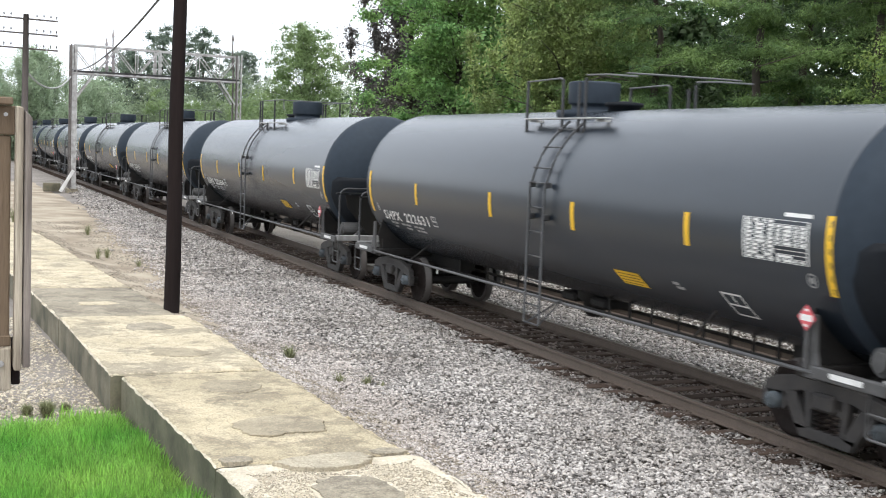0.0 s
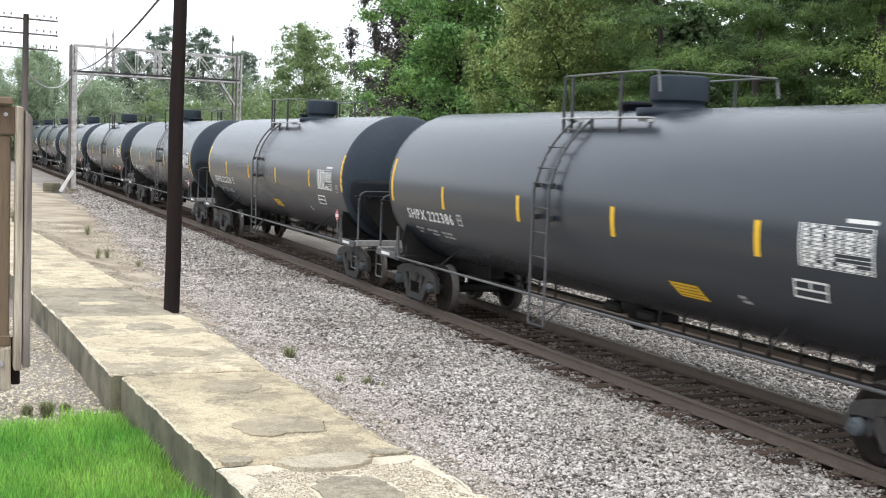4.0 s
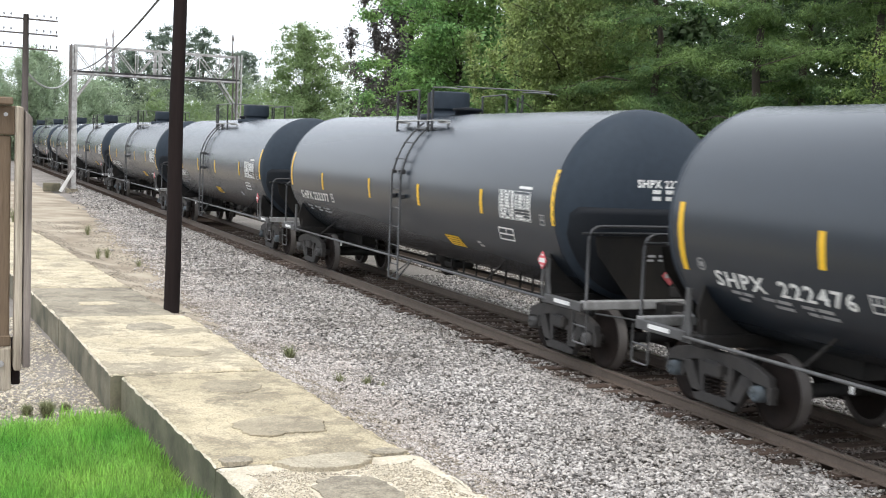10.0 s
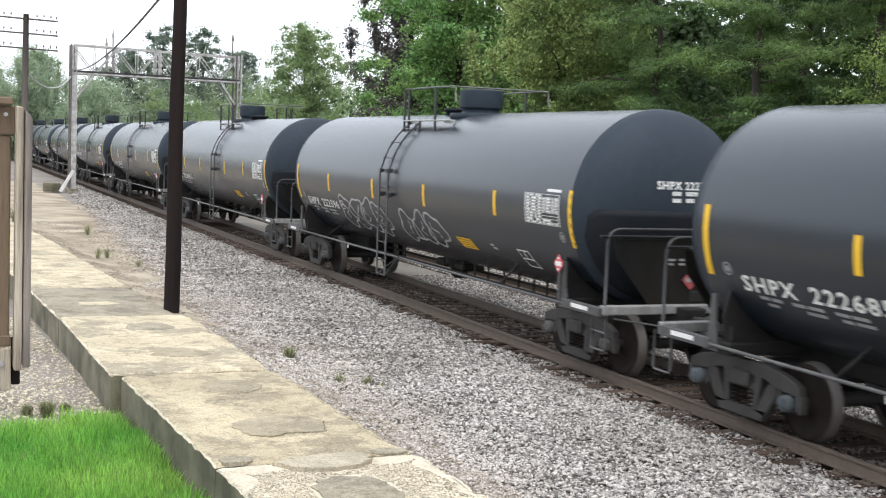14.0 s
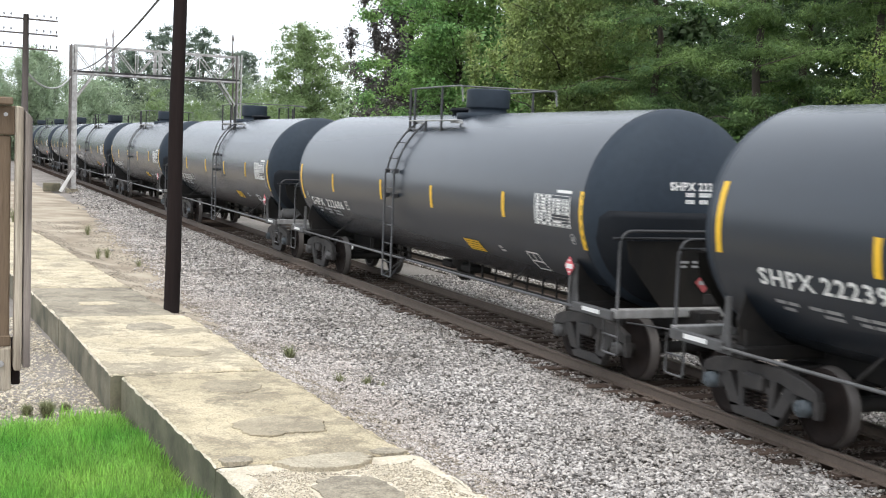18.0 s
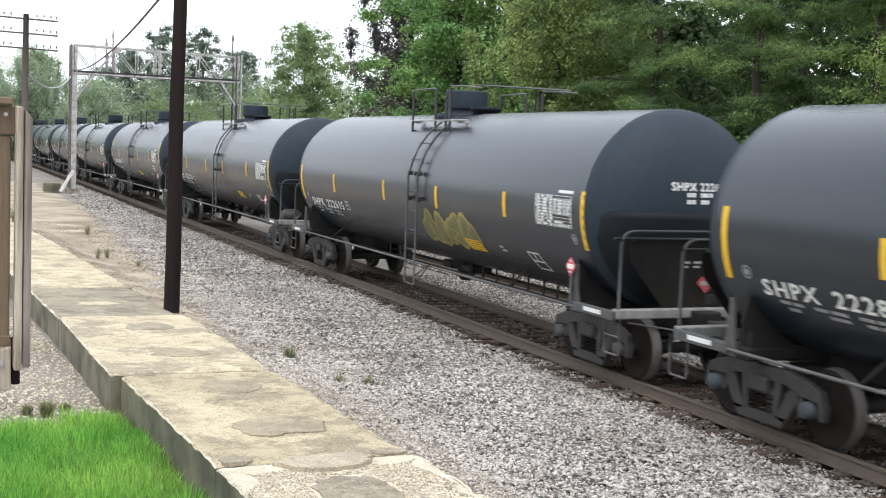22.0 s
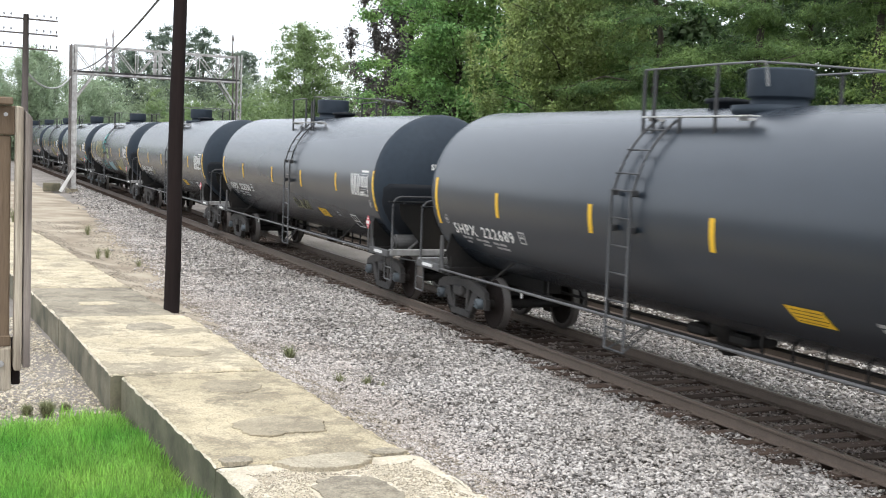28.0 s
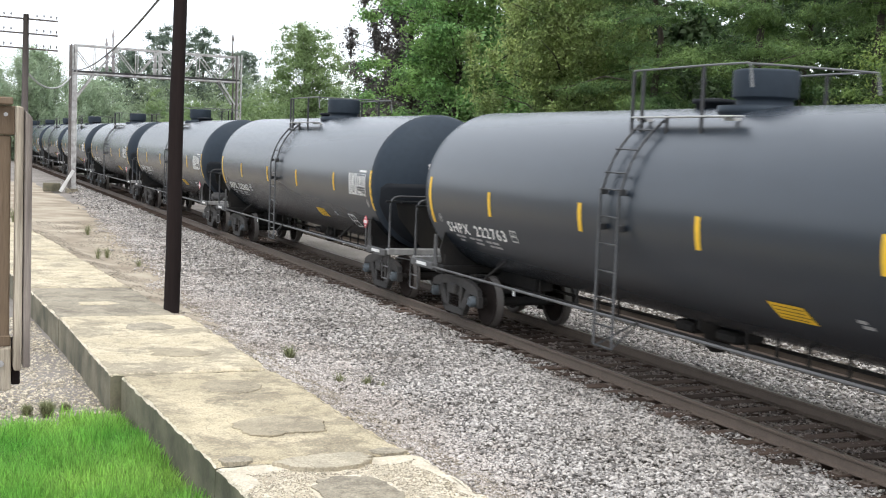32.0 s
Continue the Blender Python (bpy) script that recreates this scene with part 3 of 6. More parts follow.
        for k in range(n):
            j = (k + 1) % n
            for p, q in zip(rings, rings[1:]):
                bm.faces.new((p[k], p[j], q[j], q[k]))
            bm.faces.new((c, rings[-1][k], rings[-1][j]))
        part("patch", bm, m, plat, "worn cement patch")
    return plat


build_platform()


def slab_z(x, y):
    d = min(x + 7.45, plat_right(y) - 0.15 - x, 11.55 - y)
    return -0.014 + 0.012 * noise.noise((x * 1.5, y * 1.5, 2)) if d > 0.25 * noise.noise((x * 2, y * 2, 5)) and math.hypot((x + 6.5) / 0.42, (y - 10.62) / 0.6) > 1 else -9


stones("exposed_aggregate", "pebbles standing out of the worn concrete slab", M_PEA, [(-7.6, -5.3, 8.8, 11.7, 2600, 0.011, slab_z)], flat=0.6, seed=12)


def build_pole():
    p = thing("utility_pole", "dark creosoted wooden utility pole at the platform edge", "utility pole", at=pose(-6.02, 23.15, -0.1))
    bm = bmesh.new()
    pts, rad = [], []
    for i in range(15):
        z = -0.4 + i * 0.72
        pts.append((0.007 * z + 0.01 * math.sin(z * 1.3), 0.01 * math.sin(z * 0.7), z))
        rad.append(0.150 - 0.0045 * z)
    tube(bm, pts, rad, 18)
    part("shaft", bm, M_POLE, p)
    bm = bmesh.new()
    box(bm, 0.12, 0.0, 8.9, 2.4, 0.1, 0.12, bevel=0.01)
    part("crossarm", bm, M_POLE, p)
    return p


build_pole()


def far_pole():
    p = thing("telegraph_pole", "grey wooden telegraph pole with three crossarms and insulators", "telegraph pole", at=pose(-6.47, 58.0, -0.5))
    bm = bmesh.new()
    tube(bm, [(0, 0, -0.3), (0.0, 0, 3), (0.02, 0, 6), (0.03, 0, 9.0)], [0.17, 0.16, 0.14, 0.12], 12)
    part("shaft", bm, M_FARPOLE, p)
    for k, z in enumerate((8.80, 8.15, 7.48)):
        arm_bm = bmesh.new()
        box(arm_bm, -0.1, 0.12, 0, 3.05, 0.06, 0.07, bevel=0.006)
        arm = part("crossarm", arm_bm, M_FARPOLE, p, at=pose(0, 0, z, 0, 1.2, 0))
        for x in (-1.5, -1.2, -0.9, -0.6, 0.5, 0.8, 1.1, 1.35):
            b = bmesh.new()
            rod(b, (0, 0, 0), (0, 0, 0.09), 0.012, seg=5)
            rod(b, (0, 0, 0.08), (0, 0, 0.17), 0.04, 0.025, seg=7)
            part("insulator", b, M_PIPE, arm, at=pose(x, 0.12, 0.055))
    return p


far_pole()


def cable(name, a, b, sag, r, label, mat=None):
    bm = bmesh.new()
    a, b = Vector(a), Vector(b)
    pts = [a.lerp(b, t / 24) - Vector((0, 0, sag * 4 * (t / 24) * (1 - t / 24))) for t in range(25)]
    tube(bm, pts, r, 5)
    return tagged(part(name, bm, mat or M_WIRE), label, "cable")


cable("cable", (-2.85, 73.9, 6.95), (-5.9, 23.15, 6.45), 0.62, 0.028, "black cable slung from the signal bridge to the pole")
cable("cable", (-6.4, 58.0, 5.95), (-2.85, 73.9, 6.6), 0.75, 0.045, "pale cable slung between pole and signal bridge", M_EDGE)

# ---------------------------------------------------------------- signal bridge


def build_gantry():
    g = thing("signal_bridge", "grey steel lattice signal bridge spanning two tracks", "signal bridge", at=pose(0, 73.9, 0))
    XL, XR, ZB, ZT, W = -2.78, 6.87, 6.73, 8.36, 0.9

    def bar(name, a, b, s=0.07, mat=M_GALV, parent=g):
        bm = bmesh.new()
        a, b = Vector(a), Vector(b)
        d = b - a
        box(bm, 0, 0, 0, s, s, d.length, bevel=0.006)
        return part(name, bm, mat, parent, at=Matrix.Translation((a + b) / 2) @ d.to_track_quat("Z", "Y").to_matrix().to_4x4())

    for y in (-W / 2, W / 2):
        bar("chord", (XL, y, ZT), (XR, y, ZT - 0.12), 0.09)
        bar("chord", (XL - 0.1, y, ZB), (XR + 0.1, y, ZB), 0.10)
        n = 8
        for i in range(n + 1):
            x = XL + (XR - XL) * i / n
            bar("truss_post", (x, y, ZB), (x, y, ZT - 0.12 * i / n), 0.05)
            if i < n:
                x2 = XL + (XR - XL) * (i + 1) / n
                if i % 2:
                    bar("diagonal", (x, y, ZB), (x2, y, ZT - 0.1), 0.055)
                else:
                    bar("diagonal", (x, y, ZT - 0.1), (x2, y, ZB), 0.055)
    for i in range(0, 9, 2):
        x = XL + (XR - XL) * i / 8
        bar("cross_strut", (x, -W / 2, ZT - 0.05), (x, W / 2, ZT - 0.05), 0.05)
        bar("cross_strut", (x, -W / 2, ZB), (x, W / 2, ZB), 0.05)
    bm = bmesh.new()
    box(bm, (XL + XR) / 2, 0, ZB + 0.12, XR - XL, 1.04, 0.09, bevel=0.005)
    part("walkway", bm, M_WALKWAY, g)
    # columns: the near one plated, the far one two channels laced together
    for x, side in ((XL, 1), (XR, -1)):
        for y in (-W / 2, W / 2):
            for dx, mat in ((-0.15, M_RUSTSTEEL), (0.15, M_GALV)):
                bm = bmesh.new()
                box(bm, 0, 0, 0, 0.07, 0.16, ZT + 0.35, bevel=0.006)
                part("column", bm, mat, g, at=pose(x + dx, y, ZT / 2 - 0.15))
            if side == 1:
                bm = bmesh.new()
                box(bm, 0, 0, 0, 0.235, 0.05, ZT + 0.2, bevel=0.004)
                part("column_plate", bm, M_GALV, g, at=pose(x, y, ZT / 2 - 0.2))
                continue
            k = 14
            for i in range(k):
                z0, z1 = 0.3 + i * (ZB - 0.6) / k, 0.3 + (i + 1) * (ZB - 0.6) / k
                s = 1 if i % 2 else -1
                bar("lacing", (x - 0.13 * s, y, z0), (x + 0.13 * s, y, z1), 0.05)
        bar("knee_brace", (x + 0.2 * side, -W / 2, ZB - 1.35), (x + 1.15 * side, -W / 2, ZB), 0.10)
        bar("knee_brace", (x + 0.2 * side, W / 2, ZB - 1.35), (x + 1.15 * side, W / 2, ZB), 0.10)
        bm = bmesh.new()
        box(bm, x, 0, -0.12, 0.6, 1.25, 0.3, bevel=0.03)
        part("footing", bm, M_CONCDARK, g)
    # signals on the bridge: masts with stacked lamp housings, hoods and a pointed finial
    for x, top, z0, mat in ((-0.92, 8.95, ZB, M_SIGNAL), (-0.55, 9.45, ZB, M_SIGNAL), (1.85, 8.35, ZB, M_GALV), (2.2, 8.25, ZB, M_GALV), (6.55, 9.75, ZT - 0.8, M_RUSTSTEEL)):
        bm = bmesh.new()
        rod(bm, (x, 0, z0), (x, 0, top - 0.5), 0.04, seg=8)
        rod(bm, (x, 0, top - 0.5), (x, 0, top), 0.09, 0.005, seg=8)
        mast = part("signal_mast", bm, mat, g)
        if top > 9.6:
            continue
        bm = bmesh.new()
        box(bm, x, -0.16, z0 + 0.75, 0.13, 0.05, 1.15, bevel=0.02)
        part("signal_backboard", bm, mat, mast)
        for z in (z0 + 0.4, z0 + 0.75, z0 + 1.1):
            bm = bmesh.new()
            rod(bm, (x, -0.19, z), (x, -0.34, z), 0.09, 0.11, seg=10)
            box(bm, x, 0.0, z, 0.16, 0.2, 0.18, bevel=0.03)
            part("lamp_housing", bm, mat, mast)
    return g


build_gantry()


def small_yard_things():
    bm = bmesh.new()
    box(bm, 0, 0, 0.2, 0.95, 0.7, 0.50, bevel=0.03)
    b = part("concrete_block", bm, M_CONCSIDE, at=pose(-3.85, 74.5, -0.14))
    tagged(b, "low grey concrete block beside the signal bridge", "concrete block")
    bm = bmesh.new()
    box(bm, 0, 0, 0, 0.19, 0.05, 1.45, turn=pose(0, 0, 0, 0, 30, 0), bevel=0.01)
    p = part("white_board", bm, M_WHITE, at=pose(-3.15, 72.9, 0.5))
    tagged(p, "white painted board leaning against the signal bridge column", "board")


small_yard_things()

# ---------------------------------------------------------------- deck railing


def build_deck():
    d = thing("deck_railing", "weathered wooden deck railing with a solid board panel and corner post", "railing", at=pose(-9.87, 5.0, 0))

    def board(name, x0, x1, y0, y1, z0, z1, mat, label="", slant=0.0):
        bm = bmesh.new()
        box(bm, 0, 0, 0, x1 - x0, y1 - y0, z1 - z0, bevel=0.005)
        if slant:
            for v in bm.verts:
                if v.co.z > 0:
                    v.co.z -= slant * (v.co.x / (x1 - x0) + 0.5)
        return part(name, bm, mat, d, label, at=pose((x0 + x1) / 2, (y0 + y1) / 2, (z0 + z1) / 2))

    board("corner_post", -0.052, -0.0235, -0.045, 0.044, 2.325, 3.36, M_WOOD, "grey split post with a slanted top", 0.006)
    board("corner_post", -0.0195, 0.0095, -0.038, 0.050, 2.335, 3.345, M_WOODGREY, "grey split post with a slanted top", 0.03)
    board("top_rail", -1.6, -0.048, 0.05, 0.088, 3.245, 3.36, M_WOODBROWN)
    board("cap_board", -1.6, -0.060, 0.0, 0.13, 3.362, 3.392, M_WOODBROWN)
    x = -1.6
    k = 0
    while x < -0.10:
        board("panel_board", x, min(x + 0.136, -0.064), 0.062, 0.080, 2.44, 3.243, M_WOODBROWN)
        x += 0.14
        k += 1
    board("rim_joist", -1.6, -0.058, 0.02, 0.058, 2.235, 2.405, M_WOOD)
    board("bottom_rail", -1.6, -0.058, 0.058, 0.094, 2.405, 2.45, M_WOODBROWN)
    board("post_foot", -0.056, -0.022, 0.06, 0.1, 2.25, 2.44, M_POLE)
    bm = bmesh.new()
    rod(bm, (0, 0, 0), (0, -0.012, 0), 0.012, seg=10)
    part("bolt", bm, M_BOLT, d, "zinc bolt head", at=pose(-0.097, 0.019, 2.345))
    bm = bmesh.new()
    rod(bm, (0, 0, 0), (0, -0.01, 0), 0.008, seg=10)
    part("bolt", bm, M_BOLT, d, "zinc bolt head", at=pose(-0.085, 0.049, 3.325))
    # deck floor and the posts that carry it
    for i in range(9):
        board("deck_board", -1.6, -0.09, 0.10 + i * 0.145, 0.24 + i * 0.145, 2.41, 2.438, M_WOODBROWN)
    for sx in (-1.5,):
        for sy in (0.2, 1.2):
            board("support_post", sx - 0.045, sx + 0.045, sy - 0.045, sy + 0.045, -0.6, 2.41, M_WOOD)
    board("joist", -1.56, -0.088, 0.16, 0.2, 2.25, 2.409, M_WOOD)
    board("joist", -1.56, -0.088, 1.2, 1.24, 2.25, 2.409, M_WOOD)


build_deck()

# ---------------------------------------------------------------- tank cars
L = 18.111           # over the couplers
R = 1.511            # tank radius
ZC = 2.461           # tank axis over the rail
TRUCK = 6.982        # truck centres from the middle
WB = 0.889           # half wheelbase
WHEEL_R = 0.457


def on_tank(y, th, lift=0.004):
    """A point on the tank's flank that faces the platform: th degrees above its axis."""
    a = radians(th)
    return Vector((-(R + lift) * math.cos(a), y, ZC + (R + lift) * math.sin(a)))


def patch_on_tank(y0, y1, t0, t1, lift=0.004, nt=6, ny=1, shear=0.0):
    """A thin sheet that lies on the tank."""
    bm = bmesh.new()
    for l in (lift, lift - 0.003):
        rows = [[bm.verts.new(on_tank(y0 + (y1 - y0) * j / ny + shear * i / nt, t0 + (t1 - t0) * i / nt, l)) for i in range(nt + 1)] for j in range(ny + 1)]
        for j in range(ny):
            for i in range(nt):
                bm.faces.new((rows[j][i], rows[j][i + 1], rows[j + 1][i + 1], rows[j + 1][i]))
    bmesh.ops.recalc_face_normals(bm, faces=bm.faces[:])
    return bm


WRITING = {}
FLANK_STYLE, HEAD_STYLE = (0.024, 1.18), (0.026, 1.12)      # boldness and spacing


def text_mesh(body, bold=0.015, spacing=1.0):
    """The outline of a line of writing as flat mesh data: height 0.7 of its size."""
    key = (body, bold, spacing)
    if key in WRITING:
        return WRITING[key].copy()
    cu = bpy.data.curves.new("writing", "FONT")
    cu.body = body
    cu.size = 1.0
    cu.offset = bold
    cu.space_character = spacing
    cu.resolution_u = 2
    ob = bpy.data.objects.new("writing", cu)
    scene.collection.objects.link(ob)
    bpy.context.view_layer.update()
    me = bpy.data.meshes.new_from_object(ob.evaluated_get(bpy.context.evaluated_depsgraph_get()))
    bpy.data.objects.remove(ob)
    bpy.data.curves.remove(cu)
    WRITING[key] = me
    return me.copy()


def write_on_tank(body, y_start, length, th, height):
    """Writing that runs along the flank from y_start, towards the rear end."""
    me = text_mesh(body, *FLANK_STYLE)
    xs = [v.co.x for v in me.vertices]
    x0, w = min(xs), max(xs) - min(xs)
    for v in me.vertices:
        p = on_tank(y_start - (v.co.x - x0) / w * length, th + math.degrees((v.co.y - 0.35) / 0.7 * height / R), 0.006)
        v.co = p
    me.materials.clear()
    me.materials.append(M_WHITE)
    return me


def write_on_head(body, x_start, length, z, height):
    me = text_mesh(body, *HEAD_STYLE)
    xs = [v.co.x for v in me.vertices]
    x0, w = min(xs), max(xs) - min(xs)
    for v in me.vertices:
        x, zz = x_start + (v.co.x - x0) / w * length, z + (v.co.y - 0.35) / 0.7 * height
        v.co = head_point(x, zz, 0.008)
    me.materials.clear()
    me.materials.append(M_WHITE)
    return me


HEAD_Y = 7.42        # where the cylinder ends and the rounded head begins
HEAD_D = 0.70


def head_point(x, z, lift=0.0):
    """A point on the rear head."""
    q = min((x * x + (z - ZC) ** 2) / (R * R), 0.999)
    return Vector((x, -(HEAD_Y + HEAD_D * math.sqrt(1 - q) + lift), z))


def stroke_on_tank(bm, pts, width):
    """A painted line along (y, th) points on the flank."""
    P = [on_tank(y, t, 0.005) for y, t in pts]
    prev = None
    for i, p in enumerate(P):
        d = (P[min(i + 1, len(P) - 1)] - P[max(i - 1, 0)])
        if d.length < 1e-6:
            continue
        a = math.atan2(p.z - ZC, -p.x)
        nrm = Vector((-math.cos(a), 0, math.sin(a)))
        s = nrm.cross(d.normalized()) * width / 2
        cur = (bm.verts.new(p + s), bm.verts.new(p - s))
        if prev:
            bm.faces.new((prev[0], prev[1], cur[1], cur[0]))
        prev = cur


def build_truck_meshes():
    """The cast side frame, the bolster and the springs of a truck."""
    # side frame as an outline in (y, z) with windows
    bm = bmesh.new()
    t = 0.11

    def slab(pts):
        extrude_profile(bm, pts, -t / 2, t / 2, axis="X")

    slab([(-1.10, 0.55), (-1.07, 0.68), (-0.86, 0.76), (-0.48, 0.83), (0.48, 0.83), (0.86, 0.76), (1.07, 0.68), (1.10, 0.55), (0.74, 0.58), (0.42, 0.66), (-0.42, 0.66), (-0.74, 0.58)])
    slab([(-0.76, 0.61), (-0.53, 0.63), (-0.28, 0.24), (-0.48, 0.20)])
    slab([(0.76, 0.61), (0.53, 0.63), (0.28, 0.24), (0.48, 0.20)])
    slab([(-0.53, 0.28), (-0.42, 0.13), (0.42, 0.13), (0.53, 0.28), (0.36, 0.27), (-0.36, 0.27)])
    slab([(-0.38, 0.68), (-0.25, 0.68), (-0.23, 0.26), (-0.32, 0.26)])
    slab([(0.38, 0.68), (0.25, 0.68), (0.23, 0.26), (0.32, 0.26)])
    slab([(-0.26, 0.56), (0.26, 0.56), (0.26, 0.48), (-0.26, 0.48)])
    for s in (-1, 1):
        slab([(s * 1.12, 0.57), (s * 1.12, 0.36), (s * 1.04, 0.36), (s * 1.02, 0.57)])
        slab([(s * 0.76, 0.60), (s * 0.76, 0.36), (s * 0.68, 0.40), (s * 0.66, 0.60)])
    bmesh.ops.bevel(bm, geom=bm.edges[:], offset=0.012, segments=1, affect="EDGES")
    side = bpy.data.meshes.new("side_frame")
    bm.to_mesh(side)
    bm.free()
    side.materials.append(M_TRUCK)
    bm = bmesh.new()
    box(bm, 0, 0, 0.60, 2.25, 0.36, 0.20, bevel=0.03)
    box(bm, 0, 0, 0.74, 1.2, 0.42, 0.12, bevel=0.03)
    bolster = bpy.data.meshes.new("bolster")
    bm.to_mesh(bolster)
    bm.free()
    bolster.materials.append(M_TRUCK)
    bm = bmesh.new()
    for y in (-0.15, 0.0, 0.15):
        pts = [(0.055 * math.cos(a * 0.9), y + 0.055 * math.sin(a * 0.9), 0.25 + 0.0075 * a) for a in range(0, 36)]
        tube(bm, pts, 0.014, 4)
    spring = bpy.data.meshes.new("spring_nest")
    bm.to_mesh(bm and spring)
    bm.free()
    spring.materials.append(M_WHEEL)
    # wheel with hub, plate, rim and flange
    bm = bmesh.new()
    lathe(bm, [(0.07, 0.0), (0.07, 0.12), (0.03, 0.15), (0.015, 0.34), (0.05, 0.385), (0.055, WHEEL_R - 0.004), (-0.055, WHEEL_R + 0.002),
               (-0.065, WHEEL_R + 0.025), (-0.085, WHEEL_R + 0.022), (-0.088, 0.385), (-0.05, 0.36), (-0.05, 0.15), (-0.09, 0.12), (-0.09, 0.0)], 36, axis="X")
    for f in bm.faces:
        c = f.calc_center_median()
        if WHEEL_R - 0.03 < math.hypot(c.y, c.z) < WHEEL_R + 0.05:
            f.material_index = 1
    bmesh.ops.recalc_face_normals(bm, faces=bm.faces[:])
    wheel = bpy.data.meshes.new("wheel")
    bm.to_mesh(wheel)
    bm.free()
    wheel.materials.append(M_WHEEL)
    wheel.materials.append(M_TREAD)
    bm = bmesh.new()
    rod(bm, (-1.08, 0, 0), (1.08, 0, 0), 0.075, seg=14)
    rod(bm, (-0.66, 0, 0), (0.66, 0, 0), 0.085, seg=14)
    axle = bpy.data.meshes.new("axle")
    bm.to_mesh(axle)
    bm.free()
    axle.materials.append(M_UNDER)
    caps = []
    for m in (M_CAP, M_CAPGREY):
        bm = bmesh.new()
        lathe(bm, [(-0.06, 0.0), (-0.06, 0.07), (-0.045, 0.098), (0.06, 0.105), (0.10, 0.10), (0.10, 0.0)], 16, axis="X")
        for k in range(3):
            a = 2.094 * k
            rod(bm, (-0.082, 0.05 * math.cos(a), 0.05 * math.sin(a)), (-0.058, 0.05 * math.cos(a), 0.05 * math.sin(a)), 0.018, seg=6)
        bmesh.ops.recalc_face_normals(bm, faces=bm.faces[:])
        cap = bpy.data.meshes.new("bearing_cap")
        bm.to_mesh(cap)
        bm.free()
        cap.materials.append(m)
        caps.append(cap)
    return side, bolster, spring, wheel, axle, caps


TRUCK_MESHES = build_truck_meshes()


def data_panel_bars():
    """The small unreadable table on the flank, as rows of bars."""
    bm = bmesh.new()
    g = random.Random(4)

    def bar(y0, y1, t0, t1):
        n = max(1, int(abs(t1 - t0) / 3))
        for i in range(n):
            a, b = t0 + (t1 - t0) * i / n, t0 + (t1 - t0) * (i + 1) / n
            bm.faces.new([bm.verts.new(on_tank(y, t, 0.006)) for y, t in ((y0, a), (y1, a), (y1, b), (y0, b))])

    top, n, step = 5.3, 10, 1.79
    for i in range(n):
        t = top - i * step
        bar(-5.93, -7.05, t + 0.42, t + 0.18)
        y = -5.97
        for w in ((0.09, 0.15, 0.07, 0.12) if i in (0, 6, 7) else (0.14, 0.20, 0.12, 0.09, 0.16, 0.07, 0.10) if i != 8 else (0.30, 0.2, 0.3)):
            ww = w * g.uniform(0.7, 1.0)
            bar(y, y - ww, t - 0.05, t - 1.12)
            y -= w + 0.03
    bar(-5.93, -7.05, top - n * step + 0.42, top - n * step + 0.18)
    bar(-5.91, -5.935, top + 0.42, top - n * step + 0.18)
    bar(-7.05, -7.075, top + 0.42, top - n * step + 0.18)
    return bm


def frame_bars(y0, y1, t0, t1, shear, w=0.028):
    """A framed stencil on the flank."""
    bm = bmesh.new()
    k = math.degrees(w / R)

    def quad(a, b, c, d):
        n = 5
        for i in range(n):
            u, v = i / n, (i + 1) / n
            pts = [tuple(p + (q - p) * k for p, q in zip(e, f)) for e, f, k in ((a, d, u), (b, c, u), (b, c, v), (a, d, v))]
            bm.faces.new([bm.verts.new(on_tank(y - shear * (t - t0) / (t1 - t0), t, 0.006)) for y, t in pts])

    quad((y0, t0), (y1, t0), (y1, t0 - k), (y0, t0 - k))
    quad((y0, t1 + k), (y1, t1 + k), (y1, t1), (y0, t1))
    quad((y0, t0), (y0 - w, t0), (y0 - w, t1), (y0, t1))
    quad((y1 + w, t0), (y1, t0), (y1, t1), (y1 + w, t1))
    quad((y0, (t0 + t1) / 2 + k / 2), (y1, (t0 + t1) / 2 + k / 2), (y1, (t0 + t1) / 2 - k / 2), (y0, (t0 + t1) / 2 - k / 2))
    m = (y0 + y1) / 2
    quad((m + w / 2, t0), (m - w / 2, t0), (m - w / 2, (t0 + t1) / 2), (m + w / 2, (t0 + t1) / 2))
    return bm


def diamond(bm, c, u, v, s):
    c, u, v = Vector(c), Vector(u), Vector(v)
    bm.faces.new([bm.verts.new(c + u * s), bm.verts.new(c + v * s), bm.verts.new(c - u * s), bm.verts.new(c - v * s)])


